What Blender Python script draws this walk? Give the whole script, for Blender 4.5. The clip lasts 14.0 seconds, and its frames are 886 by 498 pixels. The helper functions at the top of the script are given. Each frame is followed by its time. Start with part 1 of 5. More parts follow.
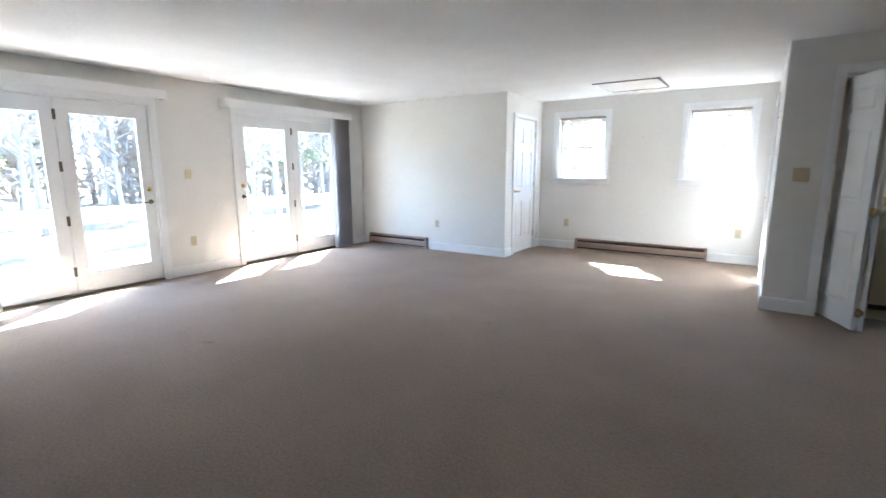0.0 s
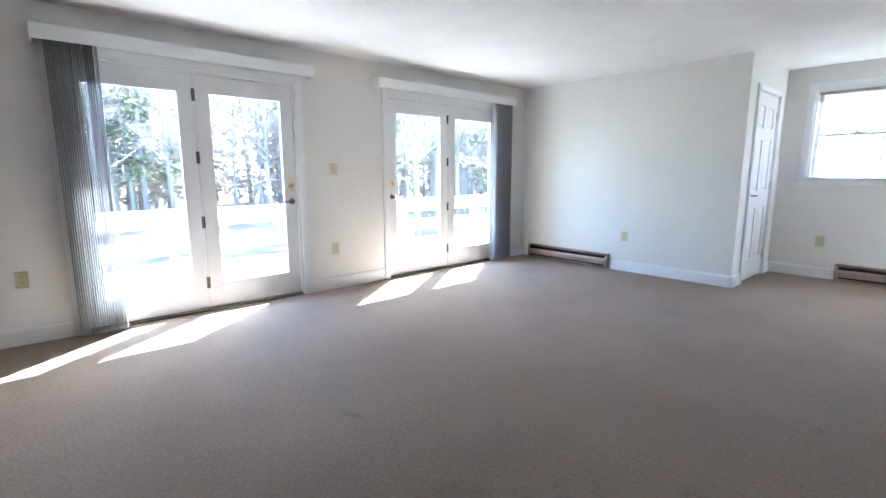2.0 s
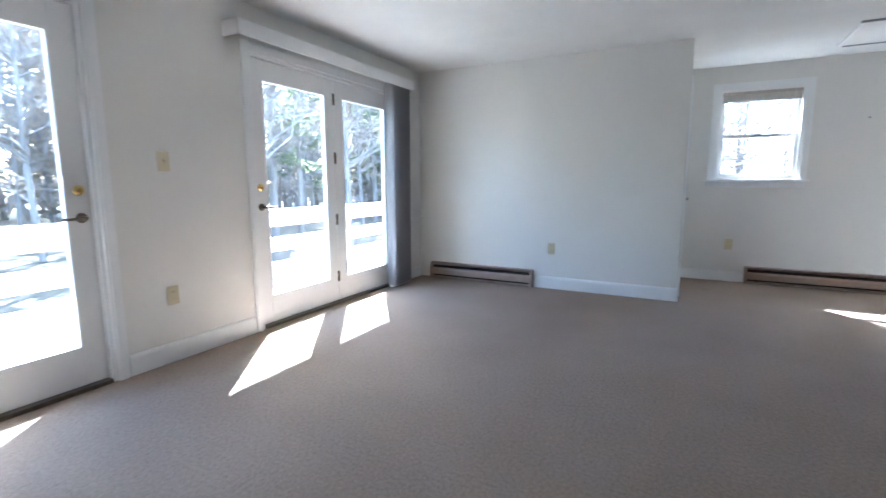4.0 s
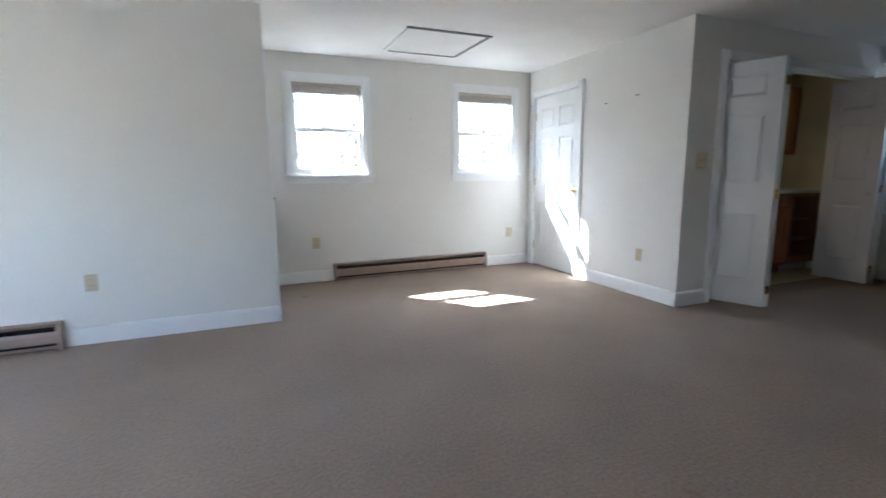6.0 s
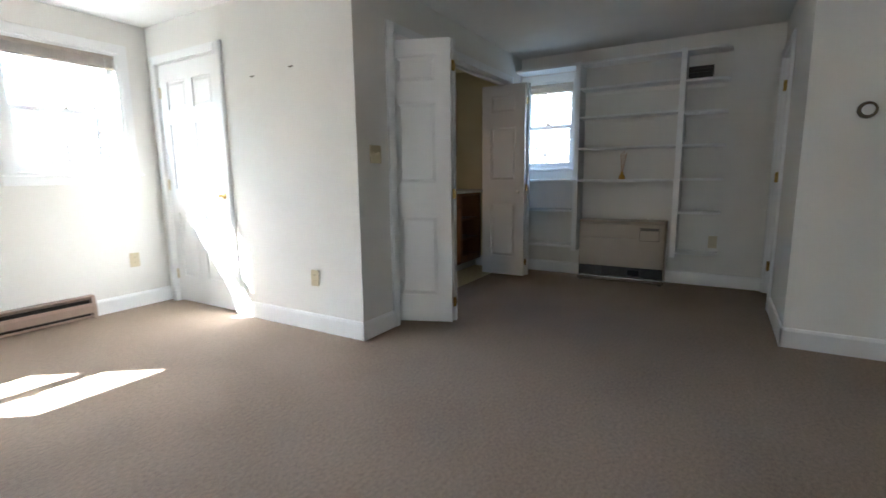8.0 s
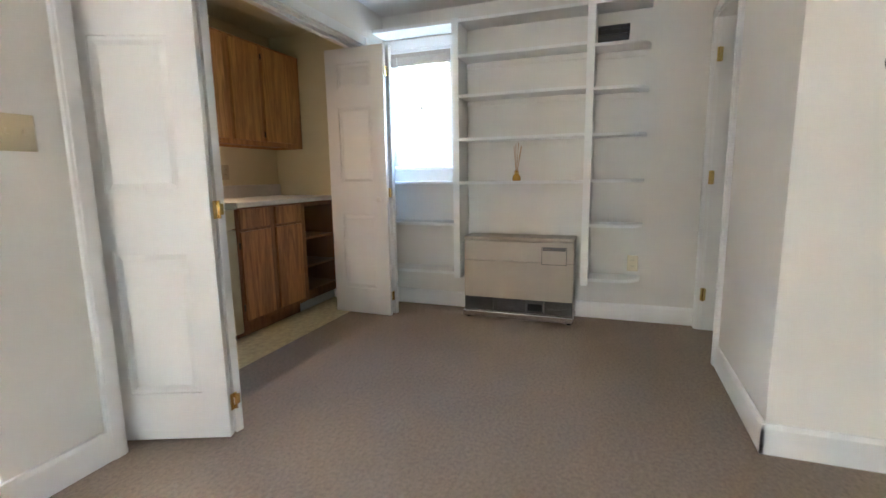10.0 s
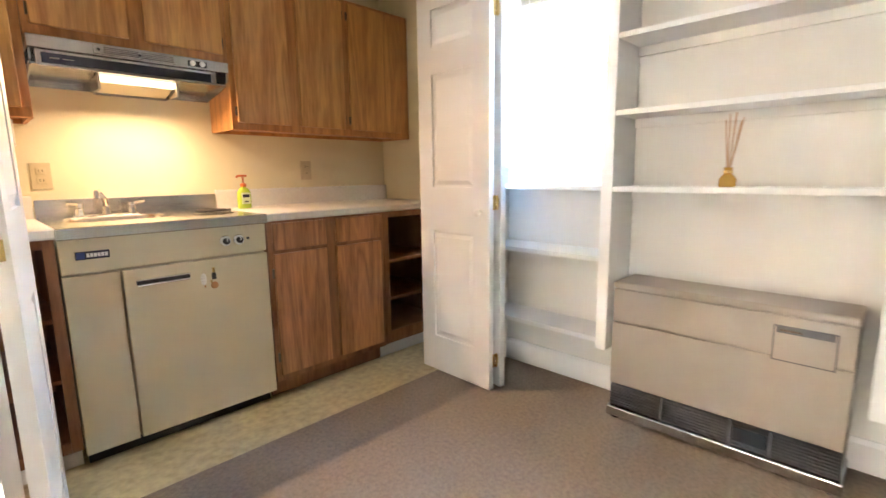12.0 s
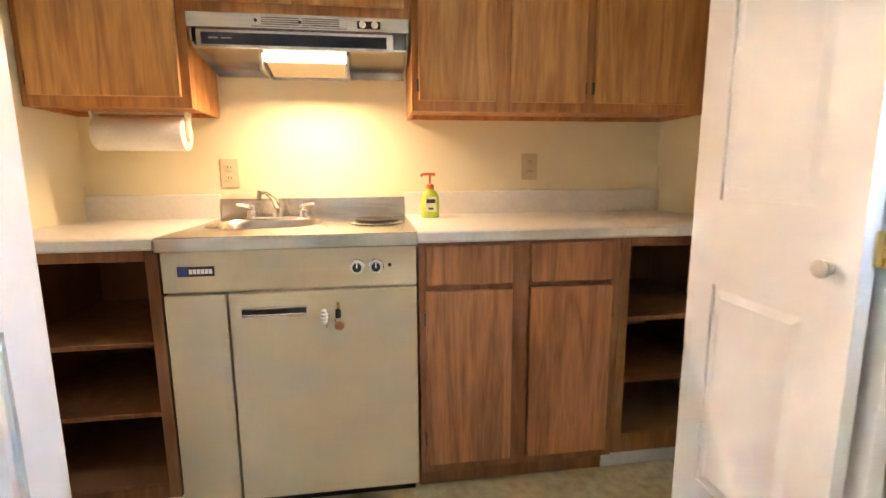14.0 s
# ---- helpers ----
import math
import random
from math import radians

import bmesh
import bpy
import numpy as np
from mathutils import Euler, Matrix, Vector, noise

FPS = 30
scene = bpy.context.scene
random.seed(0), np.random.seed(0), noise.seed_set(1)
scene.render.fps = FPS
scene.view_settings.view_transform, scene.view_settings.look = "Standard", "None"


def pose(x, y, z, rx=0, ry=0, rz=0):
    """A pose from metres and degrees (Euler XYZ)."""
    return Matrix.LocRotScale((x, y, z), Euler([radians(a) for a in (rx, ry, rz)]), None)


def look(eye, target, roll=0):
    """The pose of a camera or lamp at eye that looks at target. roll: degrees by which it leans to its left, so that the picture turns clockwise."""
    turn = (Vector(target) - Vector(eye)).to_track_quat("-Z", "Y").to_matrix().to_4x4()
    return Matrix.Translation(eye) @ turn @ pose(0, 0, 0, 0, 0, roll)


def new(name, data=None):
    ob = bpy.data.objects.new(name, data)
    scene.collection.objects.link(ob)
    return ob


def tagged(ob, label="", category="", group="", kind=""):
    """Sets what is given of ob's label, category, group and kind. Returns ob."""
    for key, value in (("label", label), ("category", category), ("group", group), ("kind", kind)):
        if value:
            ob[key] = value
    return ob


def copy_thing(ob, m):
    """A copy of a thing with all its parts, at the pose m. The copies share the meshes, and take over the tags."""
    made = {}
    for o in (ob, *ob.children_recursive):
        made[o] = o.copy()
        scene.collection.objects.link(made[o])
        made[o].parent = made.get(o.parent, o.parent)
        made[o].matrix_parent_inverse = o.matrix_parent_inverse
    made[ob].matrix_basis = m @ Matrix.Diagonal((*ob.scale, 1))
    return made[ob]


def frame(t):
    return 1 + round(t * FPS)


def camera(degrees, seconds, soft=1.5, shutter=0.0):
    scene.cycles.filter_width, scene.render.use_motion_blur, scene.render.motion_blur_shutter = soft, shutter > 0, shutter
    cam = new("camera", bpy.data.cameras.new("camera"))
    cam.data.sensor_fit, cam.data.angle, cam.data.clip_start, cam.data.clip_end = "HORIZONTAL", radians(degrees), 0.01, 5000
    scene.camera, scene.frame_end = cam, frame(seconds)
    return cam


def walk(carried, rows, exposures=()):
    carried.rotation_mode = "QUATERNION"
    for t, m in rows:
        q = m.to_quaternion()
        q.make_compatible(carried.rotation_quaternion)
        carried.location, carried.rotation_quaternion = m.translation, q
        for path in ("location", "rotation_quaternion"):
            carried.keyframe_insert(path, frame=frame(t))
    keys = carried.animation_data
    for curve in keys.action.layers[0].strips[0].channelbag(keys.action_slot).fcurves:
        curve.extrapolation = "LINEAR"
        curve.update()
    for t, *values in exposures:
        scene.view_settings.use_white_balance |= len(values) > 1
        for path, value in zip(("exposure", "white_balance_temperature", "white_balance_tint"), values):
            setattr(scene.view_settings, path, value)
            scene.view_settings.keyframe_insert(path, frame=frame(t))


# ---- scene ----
cam = camera(87.2, 14.0, shutter=0.3)
PATH = [
    (0, (0.156, -0.114, 1.303), (-0.939, 1.524, 0.96), -0.2),
    (0.5, (-0.134, 0.124, 1.249), (-1.363, 1.666, 0.916), -0.2),
    (1, (-0.487, 0.298, 1.221), (-1.836, 1.738, 0.893), -0.1),
    (1.5, (-0.886, 0.466, 1.212), (-2.329, 1.81, 0.883), -0.1),
    (2, (-1.289, 0.589, 1.203), (-2.766, 1.898, 0.878), -0.1),
    (2.2, (-1.451, 0.633, 1.209), (-2.928, 1.941, 0.883), -0.1),
    (4.5, (-3.002, 1.388, 1.104), (-3.561, 3.286, 0.811), -0.3),
    (5, (-3.054, 1.603, 1.141), (-3.197, 3.574, 0.829), -0.5),
    (5.5, (-3.061, 1.907, 1.126), (-2.765, 3.861, 0.817), -0.6),
    (6, (-3.027, 2.213, 1.132), (-2.263, 4.034, 0.817), -0.5),
    (6.5, (-2.892, 2.466, 1.109), (-1.787, 4.103, 0.795), -0.6),
    (7, (-2.647, 2.693, 1.089), (-1.287, 4.126, 0.783), -0.5),
    (7.5, (-2.368, 2.868, 1.088), (-0.81, 4.083, 0.778), -0.6),
    (8, (-2.017, 3.002, 1.084), (-0.319, 4.013, 0.776), -0.7),
    (8.5, (-1.644, 3.11, 1.09), (0.144, 3.95, 0.779), -0.7),
    (9, (-1.259, 3.171, 1.09), (0.589, 3.867, 0.777), -0.9),
    (9.2, (-1.104, 3.177, 1.075), (0.759, 3.836, 0.767), -0.9),
    (11.3, (0.435, 3.274, 1.078), (2.146, 4.263, 0.771), -0.7),
    (11.5, (0.574, 3.299, 1.084), (2.208, 4.409, 0.774), -0.7),
    (12, (0.911, 3.384, 1.098), (2.318, 4.77, 0.781), -0.8),
    (12.5, (1.182, 3.512, 1.095), (2.295, 5.144, 0.782), -0.7),
    (13, (1.437, 3.671, 1.092), (2.225, 5.484, 0.79), -0.7),
    (13.5, (1.637, 3.846, 1.099), (2.134, 5.758, 0.785), -0.5),
    (14, (1.748, 4.041, 1.105), (2.026, 5.996, 0.787), -0.4),
]
walk(cam, [(t, look(eye, target, roll)) for t, eye, target, roll in PATH],
     exposures=[(0.0, 4.84, 5400, 9), (1.5, 4.72, 5200, 8), (2.2, 4.6, 5150, 8), (4.5, 4.0, 5100, 8), (6.5, 4.27, 5450, 8), (7.5, 4.5, 5600, 8), (8.5, 4.9, 5750, 7), (9.2, 5.45, 5850, 8), (11.5, 7.12, 6550, 13), (14.0, 7.5, 6700, 14)])

# ---- light ----
world = bpy.data.worlds.new("sky")
scene.world = world
world.use_nodes = True
wn = world.node_tree
sky = wn.nodes.new("ShaderNodeTexSky")
sky.sky_type, sky.sun_disc = "NISHITA", False
SUN_WAY = Vector((0.62, -0.84, -1.0)).normalized()
sky.sun_elevation = math.asin(-SUN_WAY.z)
sky.sun_rotation = math.atan2(-SUN_WAY.x, -SUN_WAY.y)
sky.air_density, sky.dust_density = 1.0, 2.0
wn.nodes["Background"].inputs["Strength"].default_value = 0.15
wn.links.new(sky.outputs[0], wn.nodes["Background"].inputs["Color"])
sun = new("sun", bpy.data.lights.new("sun", "SUN"))
sun.data.energy, sun.data.angle, sun.data.color = 4.0, radians(0.5), (1.0, 0.95, 0.88)
sun.matrix_world = look((0, 0, 8), tuple(Vector((0, 0, 8)) + SUN_WAY))


# ---- materials ----
def mat(name, color, rough=0.6, metal=0.0, vary=0.06, scale=6.0, bump=0.0, bump_scale=200.0, stretch=(1, 1, 1), spec=0.5, color2=None, rnd=0.0):
    """A surface with two scales of variation, and a fine relief."""
    m = bpy.data.materials.new(name)
    m.use_nodes = True
    t = m.node_tree
    b = t.nodes["Principled BSDF"]
    b.inputs["Roughness"].default_value, b.inputs["Metallic"].default_value = rough, metal
    b.inputs["Specular IOR Level"].default_value = spec
    co = t.nodes.new("ShaderNodeTexCoord")
    mp = t.nodes.new("ShaderNodeMapping")
    mp.inputs["Scale"].default_value = stretch
    t.links.new(co.outputs["Object"], mp.inputs["Vector"])
    src = mp.outputs[0]
    if rnd:
        info = t.nodes.new("ShaderNodeObjectInfo")
        add = t.nodes.new("ShaderNodeVectorMath")
        mul = t.nodes.new("ShaderNodeMath")
        mul.operation, mul.inputs[1].default_value = "MULTIPLY", rnd
        t.links.new(info.outputs["Random"], mul.inputs[0])
        t.links.new(src, add.inputs[0])
        t.links.new(mul.outputs[0], add.inputs[1])
        src = add.outputs[0]
    big, fine = t.nodes.new("ShaderNodeTexNoise"), t.nodes.new("ShaderNodeTexNoise")
    big.inputs["Scale"].default_value, big.inputs["Detail"].default_value = scale, 4
    fine.inputs["Scale"].default_value, fine.inputs["Detail"].default_value = bump_scale, 2
    t.links.new(src, big.inputs["Vector"]), t.links.new(src, fine.inputs["Vector"])
    mix = t.nodes.new("ShaderNodeMix")
    mix.data_type = "RGBA"
    c2 = color2 or tuple(c * (1 - 2.2 * vary) for c in color)
    mix.inputs[6].default_value, mix.inputs[7].default_value = (*color, 1), (*c2, 1)
    ramp = t.nodes.new("ShaderNodeMapRange")
    ramp.inputs[1].default_value, ramp.inputs[2].default_value = 0.35, 0.7
    t.links.new(big.outputs[0], ramp.inputs[0])
    t.links.new(ramp.outputs[0], mix.inputs[0])
    t.links.new(mix.outputs[2], b.inputs["Base Color"])
    if bump:
        bp = t.nodes.new("ShaderNodeBump")
        bp.inputs["Strength"].default_value, bp.inputs["Distance"].default_value = bump, 0.004
        t.links.new(fine.outputs[0], bp.inputs["Height"])
        t.links.new(bp.outputs[0], b.inputs["Normal"])
    return m


def wood(name, light, dark, rough=0.42, along="z"):
    """Wood-grain laminate with cathedral figure, grain along one axis."""
    m = bpy.data.materials.new(name)
    m.use_nodes = True
    t = m.node_tree
    b = t.nodes["Principled BSDF"]
    b.inputs["Roughness"].default_value = rough
    co, mp = t.nodes.new("ShaderNodeTexCoord"), t.nodes.new("ShaderNodeMapping")
    mp.inputs["Scale"].default_value = (1, 1, 0.09) if along == "z" else (0.09, 1, 1)
    info, add, mul = t.nodes.new("ShaderNodeObjectInfo"), t.nodes.new("ShaderNodeVectorMath"), t.nodes.new("ShaderNodeMath")
    mul.operation, mul.inputs[1].default_value = "MULTIPLY", 37.0
    t.links.new(info.outputs["Random"], mul.inputs[0])
    t.links.new(co.outputs["Object"], mp.inputs["Vector"])
    t.links.new(mp.outputs[0], add.inputs[0]), t.links.new(mul.outputs[0], add.inputs[1])
    n1, n2 = t.nodes.new("ShaderNodeTexNoise"), t.nodes.new("ShaderNodeTexNoise")
    n1.inputs["Scale"].default_value, n1.inputs["Detail"].default_value, n1.inputs["Distortion"].default_value = 9, 3, 0.6
    n2.inputs["Scale"].default_value, n2.inputs["Detail"].default_value = 110, 3
    for n in (n1, n2):
        t.links.new(add.outputs[0], n.inputs["Vector"])
    rings, frac = t.nodes.new("ShaderNodeMath"), t.nodes.new("ShaderNodeMath")
    rings.operation, rings.inputs[1].default_value = "MULTIPLY", 9.0
    frac.operation, frac.inputs[1].default_value = "PINGPONG", 1.0
    t.links.new(n1.outputs[0], rings.inputs[0]), t.links.new(rings.outputs[0], frac.inputs[0])
    blend = t.nodes.new("ShaderNodeMix")
    blend.inputs[0].default_value = 0.62
    t.links.new(frac.outputs[0], blend.inputs[2]), t.links.new(n2.outputs[0], blend.inputs[3])
    ramp = t.nodes.new("ShaderNodeValToRGB")
    ramp.color_ramp.elements[0].position, ramp.color_ramp.elements[0].color = 0.22, (*dark, 1)
    ramp.color_ramp.elements[1].position, ramp.color_ramp.elements[1].color = 0.72, (*light, 1)
    t.links.new(blend.outputs[0], ramp.inputs[0])
    t.links.new(ramp.outputs[0], b.inputs["Base Color"])
    bp = t.nodes.new("ShaderNodeBump")
    bp.inputs["Strength"].default_value, bp.inputs["Distance"].default_value = 0.12, 0.001
    t.links.new(n2.outputs[0], bp.inputs["Height"]), t.links.new(bp.outputs[0], b.inputs["Normal"])
    return m


def glass_mat(name, tint=(1, 1, 1)):
    """A thin pane: clear, with a mirror's gloss by Fresnel."""
    m = bpy.data.materials.new(name)
    m.use_nodes = True
    t = m.node_tree
    t.nodes.remove(t.nodes["Principled BSDF"])
    clear, gloss, facing, mix = (t.nodes.new("ShaderNode" + k) for k in ("BsdfTransparent", "BsdfGlossy", "LayerWeight", "MixShader"))
    curve, lift = t.nodes.new("ShaderNodeMath"), t.nodes.new("ShaderNodeMath")
    curve.operation, curve.inputs[1].default_value = "POWER", 5.0
    lift.operation, lift.inputs[1].default_value, lift.inputs[2].default_value = "MULTIPLY_ADD", 0.8, 0.03
    clear.inputs[0].default_value = (*tint, 1)
    gloss.inputs["Roughness"].default_value = 0.01
    facing.inputs[0].default_value = 0.5
    t.links.new(facing.outputs["Facing"], curve.inputs[0]), t.links.new(curve.outputs[0], lift.inputs[0])
    t.links.new(lift.outputs[0], mix.inputs[0]), t.links.new(clear.outputs[0], mix.inputs[1]), t.links.new(gloss.outputs[0], mix.inputs[2])
    t.links.new(mix.outputs[0], t.nodes["Material Output"].inputs[0])
    return m


def glow(name, color, strength):
    m = mat(name, color, 0.5)
    b = m.node_tree.nodes["Principled BSDF"]
    b.inputs["Emission Color"].default_value, b.inputs["Emission Strength"].default_value = (*color, 1), strength
    return m


def carpet_mat():
    m = mat("carpet_pile", (0.36, 0.284, 0.22), 0.95, vary=0.05, scale=1.7, spec=0.1)
    t = m.node_tree
    b = t.nodes["Principled BSDF"]
    co = t.nodes.new("ShaderNodeTexCoord")
    tuft, clump, speck = (t.nodes.new("ShaderNodeTexNoise") for _ in range(3))
    tuft.inputs["Scale"].default_value, tuft.inputs["Detail"].default_value = 330, 4
    clump.inputs["Scale"].default_value, clump.inputs["Detail"].default_value = 62, 5
    speck.inputs["Scale"].default_value, speck.inputs["Detail"].default_value = 2.6, 1
    for n in (tuft, clump, speck):
        t.links.new(co.outputs["Object"], n.inputs["Vector"])
    old = b.inputs["Base Color"].links[0].from_socket
    mul = t.nodes.new("ShaderNodeMix")
    mul.data_type, mul.blend_type = "RGBA", "MULTIPLY"
    mul.inputs[0].default_value = 1.0
    grey = t.nodes.new("ShaderNodeMapRange")
    grey.inputs[1].default_value, grey.inputs[2].default_value, grey.inputs[3].default_value, grey.inputs[4].default_value = 0.32, 0.68, 0.62, 1.26
    mixn = t.nodes.new("ShaderNodeMix")
    mixn.inputs[0].default_value = 0.38
    t.links.new(tuft.outputs[0], mixn.inputs[2]), t.links.new(clump.outputs[0], mixn.inputs[3])
    t.links.new(mixn.outputs[0], grey.inputs[0])
    t.links.new(old, mul.inputs[6]), t.links.new(grey.outputs[0], mul.inputs[7])
    spot = t.nodes.new("ShaderNodeMapRange")
    spot.inputs[1].default_value, spot.inputs[2].default_value, spot.inputs[3].default_value, spot.inputs[4].default_value = 0.78, 0.83, 1.0, 0.6
    t.links.new(speck.outputs[0], spot.inputs[0])
    mul2 = t.nodes.new("ShaderNodeMix")
    mul2.data_type, mul2.blend_type = "RGBA", "MULTIPLY"
    mul2.inputs[0].default_value = 1.0
    t.links.new(mul.outputs[2], mul2.inputs[6]), t.links.new(spot.outputs[0], mul2.inputs[7])
    t.links.new(mul2.outputs[2], b.inputs["Base Color"])
    bp = t.nodes.new("ShaderNodeBump")
    bp.inputs["Strength"].default_value, bp.inputs["Distance"].default_value = 0.7, 0.003
    t.links.new(mixn.outputs[0], bp.inputs["Height"]), t.links.new(bp.outputs[0], b.inputs["Normal"])
    return m


M_WALL = mat("wall_paint", (0.795, 0.776, 0.73), 0.75, vary=0.012, scale=1.5, bump=0.12, bump_scale=90, spec=0.3)
M_CEIL = mat("ceiling_paint", (0.80, 0.785, 0.76), 0.9, vary=0.02, scale=3, bump=0.6, bump_scale=28, spec=0.2)
M_YELLOW = mat("kitchen_paint", (0.82, 0.76, 0.545), 0.7, vary=0.02, scale=2, bump=0.1, bump_scale=90, spec=0.3)
M_TRIM = mat("trim_paint", (0.86, 0.86, 0.85), 0.38, vary=0.015, scale=4, bump=0.05, bump_scale=60)
M_DOOR = mat("door_paint", (0.84, 0.838, 0.828), 0.35, vary=0.015, scale=4, bump=0.08, bump_scale=140, stretch=(1, 1, 0.08))
M_CARPET = carpet_mat()
M_VINYL = mat("sheet_vinyl", (0.80, 0.70, 0.43), 0.35, vary=0.1, scale=26, bump=0.1, bump_scale=60, color2=(0.60, 0.49, 0.27))
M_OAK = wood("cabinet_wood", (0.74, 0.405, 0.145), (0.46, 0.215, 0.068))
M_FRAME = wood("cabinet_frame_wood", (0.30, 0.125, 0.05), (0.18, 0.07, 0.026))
M_OAKFRAME = wood("wall_cabinet_frame_wood", (0.60, 0.285, 0.095), (0.36, 0.155, 0.05))
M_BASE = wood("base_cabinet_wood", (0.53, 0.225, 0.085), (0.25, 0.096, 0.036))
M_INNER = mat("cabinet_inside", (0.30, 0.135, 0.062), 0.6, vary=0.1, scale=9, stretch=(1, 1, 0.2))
M_LAMINATE = mat("counter_laminate", (0.80, 0.79, 0.76), 0.3, vary=0.03, scale=60)
M_ALMOND = mat("almond_enamel", (0.66, 0.58, 0.40), 0.3, vary=0.02, scale=3, bump=0.03, bump_scale=150)
M_STEEL = mat("brushed_steel", (0.58, 0.56, 0.535), 0.24, 1.0, vary=0.06, scale=40, bump=0.05, bump_scale=220, stretch=(0.05, 1, 1))
M_CHROME = mat("chrome", (0.82, 0.82, 0.82), 0.08, 1.0, vary=0.02)
M_BRASS = mat("brass", (0.78, 0.58, 0.24), 0.22, 1.0, vary=0.06, scale=30)
M_BRONZE = mat("aged_brass", (0.17, 0.14, 0.105), 0.35, 1.0, vary=0.1, scale=40)
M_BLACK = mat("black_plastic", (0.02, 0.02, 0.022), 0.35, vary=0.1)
M_COIL = mat("burner_iron", (0.03, 0.028, 0.028), 0.5, 0.4, vary=0.2, scale=40)
M_IVORY = mat("ivory_plastic", (0.60, 0.52, 0.34), 0.35, vary=0.02)
M_WHITEPL = mat("white_plastic", (0.82, 0.81, 0.78), 0.35, vary=0.02)
M_BBHEAT = mat("heater_brown", (0.36, 0.26, 0.20), 0.42, 0.1, vary=0.06, scale=12)
M_DARK = mat("heater_slot", (0.03, 0.022, 0.018), 0.6, 0.2, vary=0.1)
M_GASHEAT = mat("heater_taupe", (0.43, 0.37, 0.30), 0.42, 0.15, vary=0.03, scale=5, bump=0.06, bump_scale=300)
M_GRILLE = mat("heater_grille", (0.13, 0.125, 0.12), 0.45, 0.4, vary=0.1)
M_SLAT = mat("blind_vane_fabric", (0.43, 0.43, 0.435), 0.7, vary=0.05, scale=3, bump=0.2, bump_scale=300)
t = M_SLAT.node_tree
lit, both = t.nodes.new("ShaderNodeBsdfTranslucent"), t.nodes.new("ShaderNodeMixShader")
lit.inputs[0].default_value, both.inputs[0].default_value = (0.62, 0.61, 0.60, 1), 0.28
t.links.new(t.nodes["Principled BSDF"].outputs[0], both.inputs[1]), t.links.new(lit.outputs[0], both.inputs[2])
t.links.new(both.outputs[0], t.nodes["Material Output"].inputs[0])
M_MINI = mat("mini_blind", (0.52, 0.45, 0.38), 0.5, vary=0.06, scale=20)
M_GLASS = glass_mat("window_glass", (0.95, 0.97, 0.96))
M_DECK = mat("deck_boards", (0.43, 0.40, 0.36), 0.8, vary=0.15, scale=5, stretch=(1, 0.1, 1), bump=0.3, bump_scale=60)
M_RAIL = mat("white_rail_paint", (0.82, 0.82, 0.81), 0.5, vary=0.04, scale=6)
M_GROUND = mat("dead_grass", (0.095, 0.082, 0.06), 0.95, vary=0.2, scale=0.5, bump=0.8, bump_scale=12, color2=(0.06, 0.058, 0.035))
M_BARK = mat("bark", (0.32, 0.285, 0.25), 0.9, vary=0.2, scale=4, bump=0.8, bump_scale=25, stretch=(1, 1, 0.3))
M_NEEDLE = mat("needles", (0.12, 0.15, 0.085), 0.8, vary=0.25, scale=1.2)
t = M_NEEDLE.node_tree
lit, both = t.nodes.new("ShaderNodeBsdfTranslucent"), t.nodes.new("ShaderNodeMixShader")
lit.inputs[0].default_value, both.inputs[0].default_value = (0.24, 0.27, 0.17, 1), 0.4
t.links.new(t.nodes["Principled BSDF"].outputs[0], both.inputs[1]), t.links.new(lit.outputs[0], both.inputs[2])
t.links.new(both.outputs[0], t.nodes["Material Output"].inputs[0])
M_TWIG = mat("twigs", (0.46, 0.40, 0.34), 0.9, vary=0.2, scale=2)
M_SIDING = mat("siding", (0.45, 0.43, 0.40), 0.7, vary=0.06)
M_PAPER = mat("paper_towel", (0.84, 0.82, 0.78), 0.9, vary=0.02, bump=0.5, bump_scale=160, spec=0.1)
M_SOAP = mat("green_soap", (0.45, 0.62, 0.08), 0.12, vary=0.03)
M_ORANGE = mat("orange_pump", (0.55, 0.14, 0.04), 0.3, vary=0.03)
M_LABEL = mat("bottle_label", (0.75, 0.82, 0.55), 0.4, vary=0.03)
M_BLUE = mat("badge_blue", (0.02, 0.05, 0.22), 0.35, vary=0.03)
M_NAVY = mat("badge_navy", (0.015, 0.018, 0.035), 0.35, vary=0.03)
M_BOOK = mat("book_cover", (0.035, 0.03, 0.028), 0.5, vary=0.2, scale=30, rnd=9)
M_PAGES = mat("book_pages", (0.45, 0.40, 0.30), 0.8, vary=0.1, scale=80, stretch=(0.1, 0.1, 6))
M_REED = mat("reed", (0.55, 0.36, 0.22), 0.8, vary=0.1)
M_AMBER = mat("amber_oil", (0.52, 0.30, 0.06), 0.1, vary=0.05)
M_GREY = mat("hatch_edge_grey", (0.27, 0.26, 0.26), 0.7, vary=0.05)
M_TAN = mat("tan_rubber", (0.52, 0.24, 0.08), 0.5, vary=0.08)
M_LAMP = glow("lamp_lens", (0.9, 0.74, 0.5), 0.02)

# ---- mesh helpers ----
ORIGIN = {}


def thing(name, at, label, category, group="", kind=""):
    ob = new(name)
    ob.location = at
    ORIGIN[ob] = Vector(at)
    return tagged(ob, label, category, group, kind)


